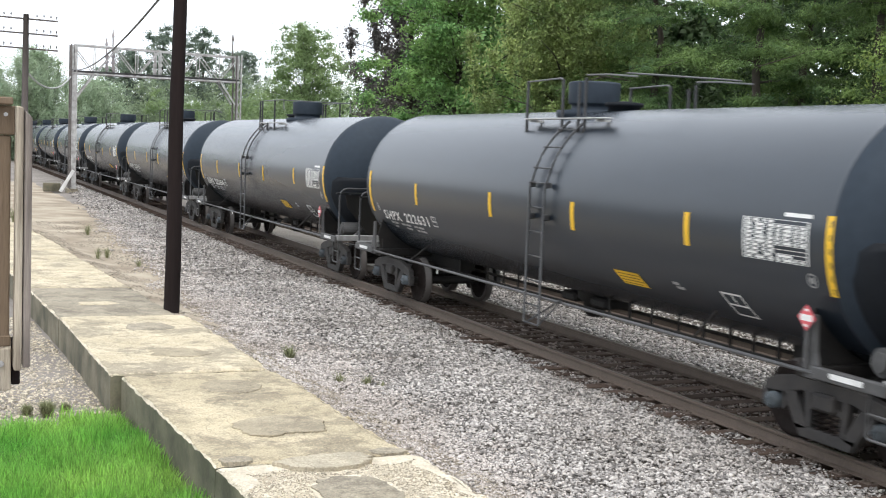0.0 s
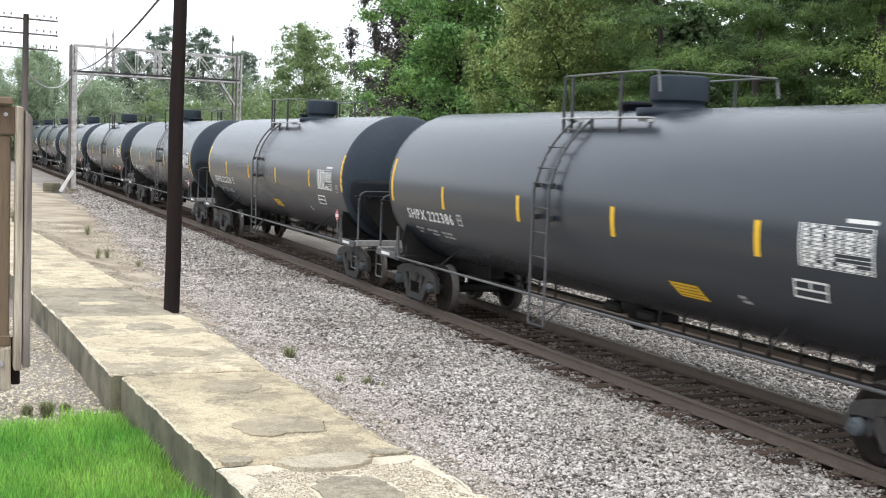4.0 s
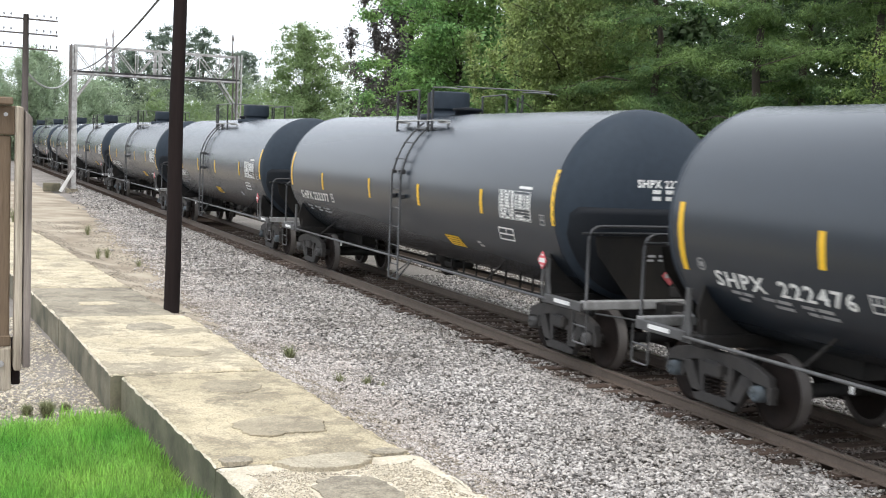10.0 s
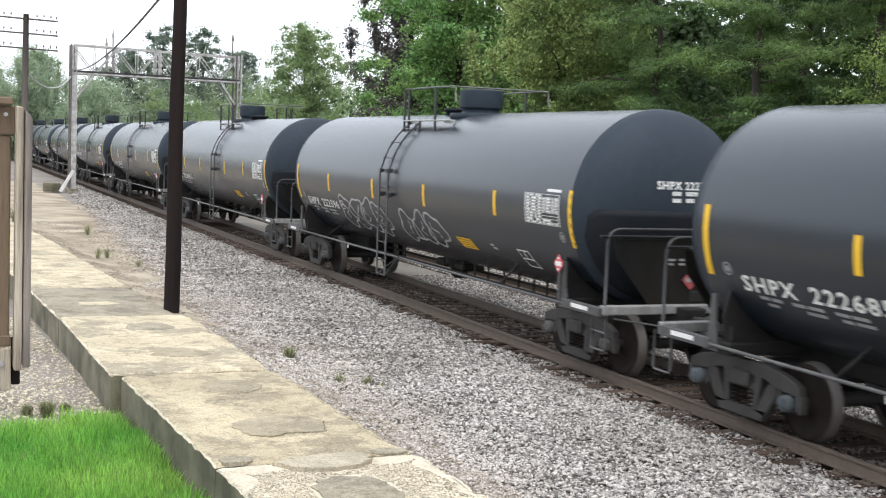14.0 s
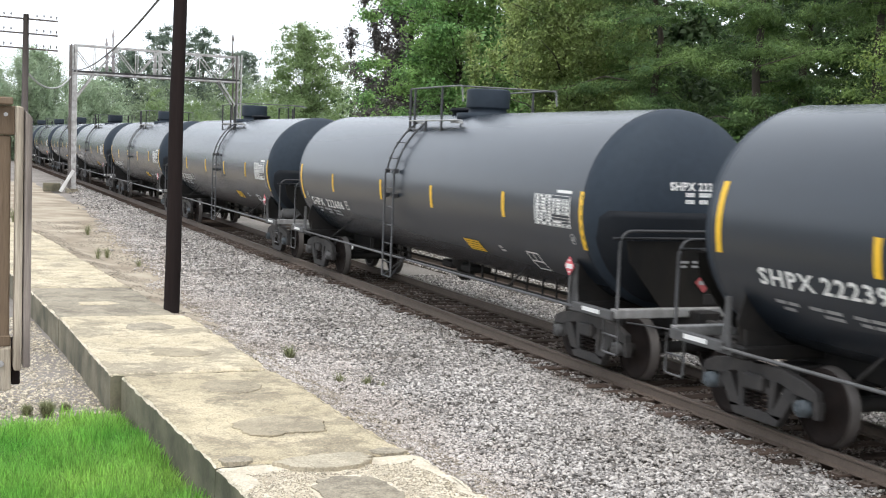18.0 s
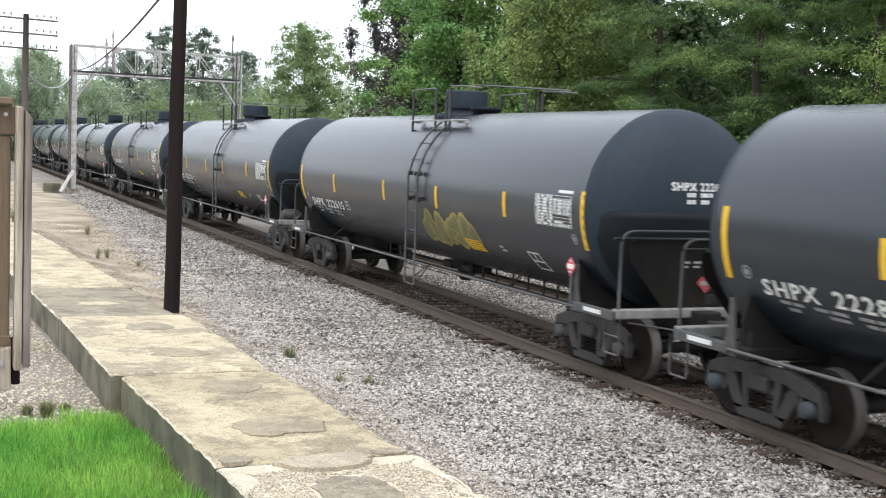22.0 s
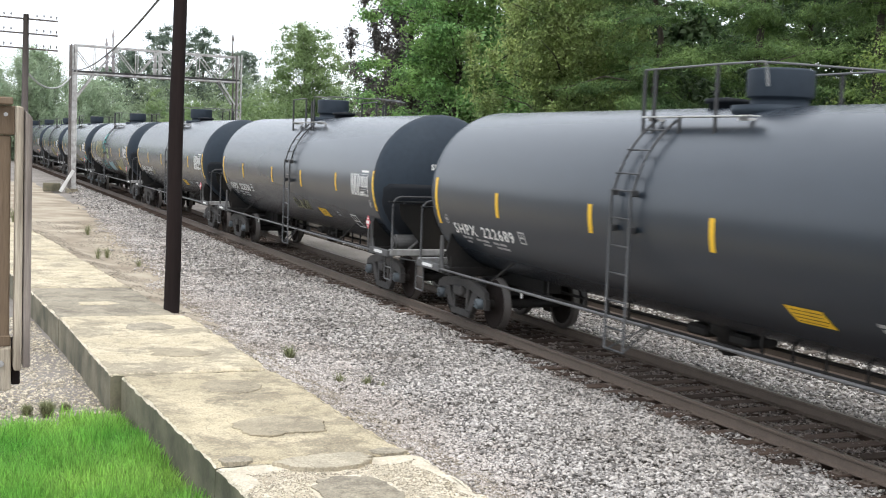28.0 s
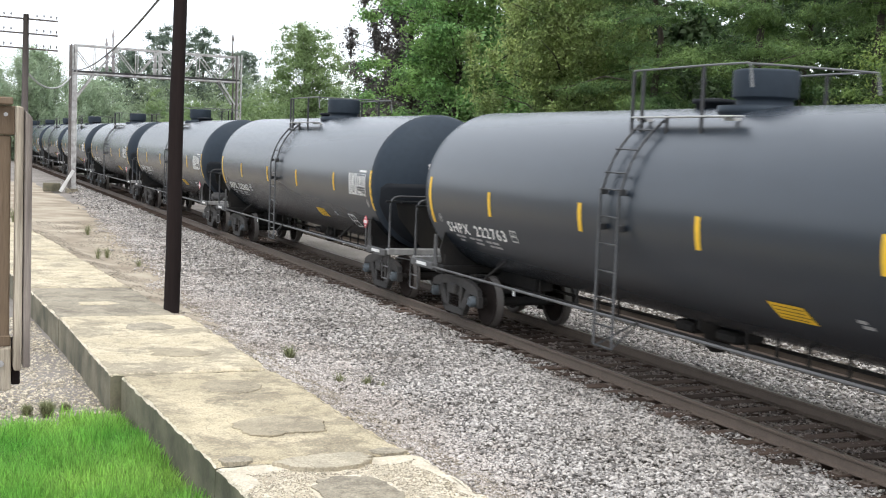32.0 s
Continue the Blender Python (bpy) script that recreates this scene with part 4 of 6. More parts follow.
def top_fittings(car, turned):
    """Walkway, guard rails, valve housing and manway on the tank's top; some cars carry them the other way round."""
    y_a, y_b = (0.86, -1.75) if turned else (0.95, -1.50)
    for x in (-0.95, 0.95):
        top = bmesh.new()
        box(top, x, (y_a + y_b) / 2, 3.80, 0.16, y_a - y_b, 0.022, bevel=0.005)
        for y in (y_a - 0.15, y_b + 0.25):
            box(top, x * 0.93, y, 3.765, 0.26, 0.035, 0.04)
        deck = part("platform_grating", top, M_EDGE, car, "pale steel grating platform round the fittings")
    if turned:
        posts = ((0.84, 4.42), (-0.40, 4.42), (-0.93, 4.36), (-1.13, 4.42))
        near = ([(0.88, 4.42), (-0.36, 4.44), (-0.40, 4.30)], [(-1.13, 4.46), (-1.8, 4.44), (-2.6, 4.38)])
    else:
        posts = ((0.96, 4.45), (0.70, 4.45), (0.06, 3.82), (-0.75, 4.45))
        near = ([(0.96, 4.46), (0.1, 4.46), (-0.75, 4.46), (-1.72, 4.45), (-1.78, 4.15)],)
    for x in (-1.0, 1.0):
        for y, h in posts:
            bm = bmesh.new()
            rod(bm, (x, y, 3.55), (x, y, h), 0.026, seg=6)
            part("rail_post", bm, M_BLACKRAIL, deck)
        for run_ in near:
            bm = bmesh.new()
            tube(bm, bend([(x, y, z) for y, z in run_], 0.06), 0.016, 6)
            part("guard_rail", bm, M_RAILPIPE, deck)
    bm = bmesh.new()
    y = -1.72 if not turned else -2.3
    tube(bm, bend([(-1.0, y, 4.44), (-0.6, y - 0.05, 4.44), (0.6, y - 0.05, 4.44), (1.0, y, 4.44)], 0.12), 0.016, 6)
    part("guard_rail", bm, M_RAILPIPE, deck)
    hy, my = (0.36, -0.62) if turned else (-0.74, 0.40)
    bm = bmesh.new()
    lathe(bm, [(3.84, 0.0), (3.84, 0.62), (3.97, 0.62), (3.985, 0.38), (4.07, 0.38), (4.08, 0.43), (4.10, 0.435), (4.42, 0.435), (4.44, 0.43), (4.455, 0.39), (4.46, 0.0)], 28, axis="Z")
    bmesh.ops.recalc_face_normals(bm, faces=bm.faces[:])
    part("fittings_housing", bm, M_HEAD, car, "round black valve housing on top", at=pose(0, hy, 0))
    bm = bmesh.new()
    lathe(bm, [(3.93, 0.0), (3.93, 0.26), (4.03, 0.26), (4.03, 0.31), (4.09, 0.31), (4.12, 0.0)], 22, axis="Z")
    bmesh.ops.recalc_face_normals(bm, faces=bm.faces[:])
    part("manway_cover", bm, M_SHIELD, car, at=pose(0, my, 0))


def build_car():
    car = thing("tank_car", "black railway tank car with yellow tape strips and white lettering", "tank car", "cars of the moving freight train")
    # shell
    bm = bmesh.new()
    lathe(bm, [(-HEAD_Y, R), (-4.5, R), (-1.5, R), (1.5, R), (4.5, R), (HEAD_Y, R)], 64)
    bmesh.ops.translate(bm, verts=bm.verts[:], vec=(0, 0, ZC))
    part("tank_shell", bm, M_TANK, car, smooth=True)
    for s in (-1, 1):
        bm = bmesh.new()
        prof = [(s * (HEAD_Y + HEAD_D * math.sin(a)), R * math.cos(a) + 1e-4) for a in [1.5708 * k / 14 for k in range(15)]]
        lathe(bm, prof, 64)
        bmesh.ops.translate(bm, verts=bm.verts[:], vec=(0, 0, ZC))
        bmesh.ops.recalc_face_normals(bm, faces=bm.faces[:])
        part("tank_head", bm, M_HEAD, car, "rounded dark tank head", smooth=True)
        # half-height head shield, standing a little proud
        bm = bmesh.new()
        nz, nx = 14, 18
        sheets = []
        for lift in (0.035, 0.012):
            rows = []
            for a in range(nz + 1):
                z = 1.02 + 1.44 * a / nz
                w = min(1.38, math.sqrt(max(0.0, (0.955 * R) ** 2 - (z - ZC) ** 2)))
                w -= 0.10 * max(0, (z - 2.36) / 0.10) ** 2
                row = []
                for k in range(nx + 1):
                    p = head_point(w * (2 * k / nx - 1), z, lift)
                    row.append(bm.verts.new((p.x, -s * p.y, p.z)))
                rows.append(row)
            sheets.append(rows)
            for a in range(nz):
                for k in range(nx):
                    bm.faces.new((rows[a][k], rows[a][k + 1], rows[a + 1][k + 1], rows[a + 1][k])).smooth = True
        edge = lambda r: [r[0][k] for k in range(nx)] + [r[a][nx] for a in range(nz)] + [r[nz][k] for k in range(nx, 0, -1)] + [r[a][0] for a in range(nz, 0, -1)]
        e0, e1 = edge(sheets[0]), edge(sheets[1])
        for a in range(len(e0)):
            b = (a + 1) % len(e0)
            bm.faces.new((e0[a], e0[b], e1[b], e1[a]))
        bmesh.ops.recalc_face_normals(bm, faces=bm.faces[:])
        part("head_shield", bm, M_SHIELD, car, "half-height black head shield plate")
        bm = bmesh.new()
        extrude_profile(bm, [(-1.18, 2.05), (1.18, 2.05), (1.12, 1.75), (0.55, 1.07), (-0.55, 1.07), (-1.12, 1.75)], s * 8.165, s * 8.185)
        part("end_plate", bm, M_ENDPLATE, car, "dusty tapered end plate")
        # weld seam rings
        bm = bmesh.new()
        lathe(bm, [(s * (HEAD_Y - 0.02), R), (s * (HEAD_Y - 0.012), R + 0.005), (s * (HEAD_Y + 0.012), R + 0.005), (s * (HEAD_Y + 0.02), R)], 64)
        bmesh.ops.translate(bm, verts=bm.verts[:], vec=(0, 0, ZC))
        part("weld_seam", bm, M_TANK, car)
    # yellow tape strips
    for y, w, t0, t1 in ((7.25, 0.11, 9.2, -24), (-7.40, 0.11, 9.3, -24), (4.60, 0.11, 3.0, -13), (1.45, 0.11, 3.0, -13), (-1.53, 0.11, 3.0, -13), (-4.76, 0.11, 4.5, -11.5)):
        part("yellow_strip", patch_on_tank(y - w / 2, y + w / 2, t0, t1, 0.005), M_YELLOW, car, "yellow reflective tape strip")
    part("warning_panel", patch_on_tank(-2.65, -3.3, -33, -42, 0.006, 3, 1, -0.12), M_YELLOW, car, "yellow lettered warning panel")
    bm = bmesh.new()
    g = random.Random(2)
    for t in (-34.3, -36.3, -38.3, -40.3):
        y = -2.72 - 0.12 * (-33 - t) / 9
        for i in range(6):
            w = g.uniform(0.05, 0.09)
            bm.faces.new([bm.verts.new(on_tank(a, b, 0.009)) for a, b in ((y, t), (y - w, t), (y - w, t - 0.5), (y, t - 0.5))])
            y -= w + 0.02
    part("panel_writing", bm, M_UNDER, car)
    part("data_panel", data_panel_bars(), M_WHITE, car, "white stencilled table")
    part("stencil_label", patch_on_tank(-6.64, -7.10, 9.0, 7.3, 0.006, 2), M_WHITE, car)
    part("stencil_frame", frame_bars(-5.2, -5.62, -33, -47, 0.12), M_WHITE, car, "white stencilled frame")
    part("stencil_frame", frame_bars(3.95, 3.72, -20, -28.3, 0.0, 0.026), M_SOFTWHITE, car, "white stencilled frame")
    bm = bmesh.new()
    for y0, y1, t in ((6.40, 6.22, -30.6), (6.18, 6.0, -30.8), (5.82, 5.6, -31.0), (5.56, 5.3, -31.1), (5.12, 4.9, -31.3), (4.86, 4.6, -31.4), (6.3, 6.1, -34.0), (5.62, 5.3, -34.3), (5.05, 4.88, -34.5), (4.84, 4.55, -34.6)):
        bm.faces.new([bm.verts.new(on_tank(a, b, 0.006)) for a, b in ((y0, t), (y1, t - 0.2), (y1, t - 2.0), (y0, t - 1.8))])
    part("small_stencil", bm, M_DIM, car, "faint rows of small stencilling")
    bm = bmesh.new()
    for y0, y1, t in ((-4.15, -4.3, -33), (-4.2, -4.38, -35.5)):
        bm.faces.new([bm.verts.new(on_tank(a, b, 0.006)) for a, b in ((y0, t), (y1, t), (y1, t - 1.8), (y0, t - 1.8))])
    part("small_stencil", bm, M_DIM, car, "faint rows of small stencilling")
    # round stencilled badge by the table
    bm = bmesh.new()
    for cy, ct, r0, r1 in [(a, b, *r) for a, b in ((-7.09, -18.4), (6.88, -19.5)) for r in ((0.085, 0.066), (0.04, 0.0))]:
        for i in range(20):
            a, b = 6.2832 * i / 20, 6.2832 * (i + 1) / 20
            q = [on_tank(cy + r * math.cos(c), ct + math.degrees(r * math.sin(c) / R), 0.006) for r, c in ((r0, a), (r0, b), (r1, b), (r1, a))]
            bm.faces.new([bm.verts.new(p) for p in (q if r1 else q[:3])])
    part("stencil_badge", bm, M_DIM, car, "faint round stencilled badge")
    # ladder
    lad_y, lw = 0.46, 0.25
    bm = bmesh.new()
    for s in (-1, 1):
        low = [(-1.60, lad_y + s * lw, 0.58), (-1.60, lad_y + s * lw, 2.72)]
        arc = [(-(R + 0.09) * math.cos(radians(a)), lad_y + s * lw * (1 - 0.0 * a), ZC + (R + 0.09) * math.sin(radians(a))) for a in range(12, 60, 6)]
        tube(bm, bend(low + arc, 0.05, 1), 0.020, 6)
    brace = bmesh.new()
    for s in (-1, 1):
        tube(brace, [(-1.46, lad_y - lw - 0.42 + s * 0.02, 1.02), (-1.60, lad_y - 0.05 + s * 0.2, 0.59)], 0.013, 6)
    tube(brace, [(-1.60, lad_y - lw, 0.58), (-1.60, lad_y + lw, 0.58)], 0.016, 6)
    rails = part("ladder", bm, M_LADDER, car, "side ladder up to the top platform")
    part("ladder_brace", brace, M_LADDER, rails, "grey diagonal brace at the ladder foot")
    z = 0.88
    while z < 2.8:
        bm = bmesh.new()
        tube(bm, [(-1.60, lad_y - lw, z), (-1.60, lad_y + lw, z)], 0.013, 6)
        part("rung", bm, M_LADDER, rails)
        z += 0.38
    for a in (20, 33, 46):
        bm = bmesh.new()
        p = Vector((-(R + 0.10) * math.cos(radians(a)), 0, ZC + (R + 0.10) * math.sin(radians(a))))
        tube(bm, [(p.x, lad_y - lw - 0.05, p.z), (p.x, lad_y + lw + 0.05, p.z)], 0.014, 6)
        part("rung", bm, M_LADDER, rails)
    for z in (2.25, 2.75):
        for s in (-1, 1):
            bm = bmesh.new()
            box(bm, -1.555, lad_y + s * lw, z, 0.10, 0.07, 0.09, bevel=0.01)
            part("ladder_bracket", bm, M_BLACKRAIL, rails)
    top_fittings(car, False)
    # side pipe rail that runs the length of the car
    for x in (-1.43, 1.43):
        bm = bmesh.new()
        tube(bm, [(x, -7.2, 0.99), (x, -3, 0.985), (x, 3, 0.985), (x, 7.2, 0.99)], 0.024, 6)
        part("side_rail", bm, M_PIPE, car, "long grey pipe rail")
        for y in (-4.9, 4.9):
            bm = bmesh.new()
            tube(bm, [(x, y, 0.99), (x * 0.72, y * 0.985, 1.33)], 0.02, 6)
            part("rail_bracket", bm, M_UNDER, car)
    bm = bmesh.new()
    tube(bm, [(-0.55, 5.4, 0.80), (-0.55, 0, 0.80), (-0.55, -5.8, 0.80)], 0.022, 6)
    tube(bm, [(0.35, 7.6, 0.72), (0.35, 0, 0.72), (0.35, -7.6, 0.72)], 0.028, 6)
    part("brake_pipe", bm, M_UNDER, car)
    for y in (-5.5, -5.0, -4.5, -3.9, -3.3, -2.6, -2.0, -1.4, 1.8, 2.4, 3.1, 4.4):
        bm = bmesh.new()
        box(bm, -0.55, y, 0.93, 0.03, 0.035, 0.28)
        part("pipe_hanger", bm, M_UNDER, car)
    bm = bmesh.new()
    box(bm, -0.95, 4.62, 0.80, 0.03, 0.05, 0.10, bevel=0.008)
    part("release_tag", bm, M_WHITE, car, "small white tag plate")
    # bottom outlet
    bm = bmesh.new()
    lathe(bm, [(0.98, 0.30), (0.86, 0.30), (0.80, 0.20), (0.62, 0.18), (0.55, 0.10), (0.55, 0.0)], 18, axis="Z")
    box(bm, 0, 0.5, 0.84, 0.5, 0.5, 0.16, bevel=0.04)
    box(bm, 0, -0.5, 0.84, 0.5, 0.5, 0.16, bevel=0.04)
    bmesh.ops.recalc_face_normals(bm, faces=bm.faces[:])
    part("bottom_outlet", bm, M_UNDER, car, "bottom outlet valve with its skid")
    side, bolster, spring, wheel, axle, caps = TRUCK_MESHES
    for s in (-1, 1):
        # stub sill, cradle and body bolster
        bm = bmesh.new()
        box(bm, 0, s * 6.95, 0.90, 0.36, 3.3, 0.34, bevel=0.015)
        part("stub_sill", bm, M_UNDER, car)
        bm = bmesh.new()
        for x in (-0.55, 0.55):
            extrude_profile(bm, [(x - 0.75, 0.92), (x + 0.75, 0.92), (x + 0.75, 1.25), (x, 1.05), (x - 0.75, 1.25)], s * TRUCK - 0.1, s * TRUCK + 0.1)
        box(bm, 0, s * TRUCK, 0.97, 2.75, 0.34, 0.16, bevel=0.02)
        part("body_bolster", bm, M_UNDER, car)
        bm = bmesh.new()
        extrude_profile(bm, [(-1.30, 1.02), (-1.38, 1.35), (-1.27, 1.75), (-1.15, 1.5), (-0.6, 1.1), (0.6, 1.1), (1.15, 1.5), (1.27, 1.75), (1.38, 1.35), (1.30, 1.02)],
                        s * (TRUCK - 0.02), s * (TRUCK + 0.02))
        part("cradle_plate", bm, M_UNDER, car)
        # end sill and the short side beams
        bm = bmesh.new()
        box(bm, 0, s * 8.27, 1.03, 2.80, 0.16, 0.13, bevel=0.012)
        part("end_sill", bm, M_ENDSILL, car, "grey end sill beam")
        for x in (-1.40, 1.40):
            bm = bmesh.new()
            box(bm, x, s * 7.72, 1.0, 0.10, 1.15, 0.13, bevel=0.01)
            beam = part("side_sill", bm, M_SILL, car)
            bm = bmesh.new()
            box(bm, x + math.copysign(0.053, x), s * 7.72, 1.01, 0.004, 0.5, 0.06)
            part("reflector", bm, M_WHITE, beam)
            bm = bmesh.new()
            extrude_profile(bm, [(s * 7.30, 0.92), (s * 7.02, 0.92), (s * 7.08, 1.22), (s * 7.10, 1.62), (s * 7.18, 1.62), (s * 7.20, 1.22)], x - 0.02, x + 0.02, axis="X")
            for z in (1.18, 1.24):
                box(bm, x + math.copysign(0.024, x), s * 7.16, z, 0.006, 0.09, 0.03)
            part("sill_bracket", bm, M_SILL, car)
        # sill steps at the corners
        for x in (-1.40, 1.40):
            bm = bmesh.new()
            y0 = s * 8.22
            tube(bm, bend([(x, y0 + 0.2, 0.98), (x, y0 + 0.2, 0.46), (x, y0 - 0.2, 0.46), (x, y0 - 0.2, 0.98)], 0.05), 0.016, 6)
            tube(bm, [(x, y0 + 0.2, 0.72), (x, y0 - 0.2, 0.72)], 0.014, 6)
            part("sill_step", bm, M_PIPE, car)
            bm = bmesh.new()
            yy = s * 8.30
            inner = 0.62 if x < 0 else 0.78
            tube(bm, bend([(x * 0.97, yy, 1.03), (x * 0.97, yy, 2.2), (inner, yy, 2.2), (inner, s * 8.12, 2.16)], 0.22, 6), 0.024, 7)
            part("end_handrail", bm, M_BLACKRAIL, car, "bent black end handrail")
        bm = bmesh.new()
        tube(bm, [(-1.42, s * 8.20, 2.09), (1.42, s * 8.20, 2.09)], 0.02, 6)
        for x in (-1.1, 0, 1.1):
            tube(bm, [(x, s * 8.20, 2.08), (x * 0.9, s * 8.02, 2.05)], 0.016, 6)
        part("end_grab_bar", bm, M_BLACKRAIL, car)
        bm = bmesh.new()
        tube(bm, [(-0.95, s * 8.15, 1.05), (-0.1, s * 8.05, 1.75)], 0.028, 6)
        part("end_brace", bm, M_PIPE, car)
        # coupler, its carrier and the hoses
        bm = bmesh.new()
        box(bm, 0, s * 8.72, 0.88, 0.14, 0.62, 0.16, bevel=0.02)
        box(bm, -0.06 * s, s * 8.96, 0.88, 0.26, 0.20, 0.26, bevel=0.05)
        box(bm, 0.13 * s, s * 9.04, 0.88, 0.10, 0.20, 0.28, bevel=0.04)
        part("coupler", bm, M_TRUCK, car, "cast steel knuckle coupler")
        bm = bmesh.new()
        tube(bm, bend([(0.3, s * 8.5, 0.80), (0.35, s * 8.8, 0.70), (0.22, s * 9.04, 0.42)], 0.15), 0.028, 6)
        part("air_hose", bm, M_UNDER, car)
        bm = bmesh.new()
        tube(bm, [(-1.25, s * 8.4, 0.92), (-0.2, s * 8.75, 0.78)], 0.014, 6)
        part("uncoupling_lever", bm, M_PIPE, car)
    # rear end: brake cylinder, brake wheel, valves
    bm = bmesh.new()
    rod(bm, (-1.15, -7.9, 1.22), (-0.35, -7.9, 1.22), 0.16, seg=16)
    rod(bm, (-1.20, -7.9, 1.22), (-1.14, -7.9, 1.22), 0.11, seg=16)
    part("air_reservoir", bm, M_SILL, car, "grey air reservoir")
    bm = bmesh.new()
    box(bm, 0.45, -8.05, 1.3, 0.3, 0.22, 0.42, bevel=0.03)
    rod(bm, (0.5, -8.05, 1.4), (0.5, -8.12, 1.9), 0.05, seg=8)
    box(bm, 0.25, -8.1, 1.2, 0.24, 0.2, 0.2, bevel=0.03)
    part("brake_valve", bm, M_UNDER, car)
    bm = bmesh.new()
    ring = [(0.5 + 0.26 * math.cos(6.2832 * k / 18), -8.32, 1.9 + 0.26 * math.sin(6.2832 * k / 18)) for k in range(19)]
    tube(bm, ring, 0.018, 6)
    for k in range(4):
        tube(bm, [(0.5, -8.30, 1.9), (0.5 + 0.26 * math.cos(1.5708 * k), -8.32, 1.9 + 0.26 * math.sin(1.5708 * k))], 0.012, 5)
    part("brake_wheel", bm, M_BLACKRAIL, car, "round hand brake wheel")
    # placards on a stand and on the end
    bm = bmesh.new()
    box(bm, -1.46, -7.08, 1.32, 0.012, 0.06, 0.6)
    stand = part("placard_stand", bm, M_SILL, car)
    bm = bmesh.new()
    box(bm, -1.475, -7.08, 1.58, 0.012, 0.20, 0.20, turn=pose(0, 0, 0, 45, 0, 0))
    part("placard", bm, M_RED, stand, "red and white diamond placard")
    bm = bmesh.new()
    box(bm, -1.483, -7.08, 1.58, 0.004, 0.19, 0.07)
    for s in (-1, 1):
        box(bm, -1.483, -7.08, 1.58 + s * 0.085, 0.004, 0.06, 0.025)
    part("placard_marking", bm, M_WHITE, stand)
    bm = bmesh.new()
    box(bm, 0.14, -8.20, 1.45, 0.21, 0.012, 0.21, turn=pose(0, 0, 0, 0, 45, 0))
    pl = part("placard", bm, M_DULLRED, car, "grimy dark red diamond placard")
    bm = bmesh.new()
    box(bm, 0.14, -8.209, 1.45, 0.19, 0.004, 0.06)
    for x in (-0.20, 0.0, 0.18):
        box(bm, x, -8.19, 1.75, 0.13, 0.008, 0.035)
        box(bm, x - 0.02, -8.19, 1.685, 0.11, 0.008, 0.03)
    part("placard_marking", bm, M_DIM, pl)
    bm = bmesh.new()
    for z, spans in ((2.69, ((-0.19, 0.035), (-0.145, 0.035), (-0.10, 0.05), (0.04, 0.04), (0.09, 0.05), (0.15, 0.035), (0.20, 0.05))), (2.59, ((-0.19, 0.035), (-0.145, 0.035), (-0.10, 0.05), (0.04, 0.05), (0.10, 0.035), (0.145, 0.04)))):
        for x0, w in spans:
            bm.faces.new([bm.verts.new(head_point(x0 + a * w, z + b * 0.06, 0.008)) for a, b in ((0, 0), (1, 0), (1, 1), (0, 1))])
    part("head_stencil", bm, M_WHITE, car)
    # trucks
    for s in (-1, 1):
        tr = part("truck", bolster, None, car, "cast steel truck", at=pose(0, s * TRUCK, 0))
        for x in (-1.0, 1.0):
            part("side_frame", side, None, tr, at=pose(x, 0, 0))
            part("spring_nest", spring, None, tr, at=pose(x, 0, 0))
        bm = bmesh.new()
        for y in (-0.40, 0.40):
            box(bm, 0, y, 0.40, 1.6, 0.1, 0.08, bevel=0.01)
        part("brake_beam", bm, M_UNDER, tr)
        for a in (-1, 1):
            ax = part("wheelset", axle, None, car, "wheelset", at=pose(0, s * TRUCK + a * WB, WHEEL_R))
            part("wheel", wheel, None, ax, at=pose(-0.72, 0, 0, 0, 0, 180))
            part("wheel", wheel, None, ax, at=pose(0.72, 0, 0))
            part("bearing_cap", caps[0], None, ax, at=pose(-1.07, 0, 0))
            part("bearing_cap", caps[0], None, ax, at=pose(1.07, 0, 0, 0, 0, 180))
    return car


NUMBERS = {-3: "222541", -2: "222718", -1: "222604", 0: "222631", 1: "222531", 2: "222339", 3: "222386", 4: "222298", 5: "222760", 6: "222383", 7: "222377", 8: "222476", 9: "222430",
           10: "222596", 11: "222685", 12: "222336", 13: "222686", 14: "222390", 15: "222736", 16: "222615", 17: "222800", 18: "222450", 19: "222405", 20: "222530",
           21: "222689", 22: "222633", 23: "222462", 24: "222763", 25: "222412"}
Y6 = 6.517           # middle of car 5 at 6 s


def run(t):
    """Metres that the train has gone since 6 s; it gathers speed a little."""
    u = t - 6
    return 13.327 * u + 0.01142 * u * u - 0.0001448 * u ** 3


CARS = {}
# slack in the couplers: metres by which single cars stand off the even spacing
SLACK = {4: 0.07, 5: 0.05, 13: -0.05, 15: -0.04, 18: 0.05, 21: -0.14}


TINY = ("small_stencil", "head_stencil", "panel_writing", "data_panel")


# tape strips set off on single cars; the turned cars have their middle strips further back
STRIPS = {2: (0, 0.2, 0.05), 6: (0, 0.15, 0.3), 8: (0, 0, 0.25), 9: (0, 0.33, -0.65), 13: (0, -0.2, -0.05), 15: (0.1, -0.27, 0.08), 19: (-0.25, -0.42, -0.38)}
TURNED = (-5, -2, 0, 1, 4, 7, 9, 12, 15, 16, 19, 20, 22)


EARLY = (-7, -4, 2, 3, 6, 7, 14)


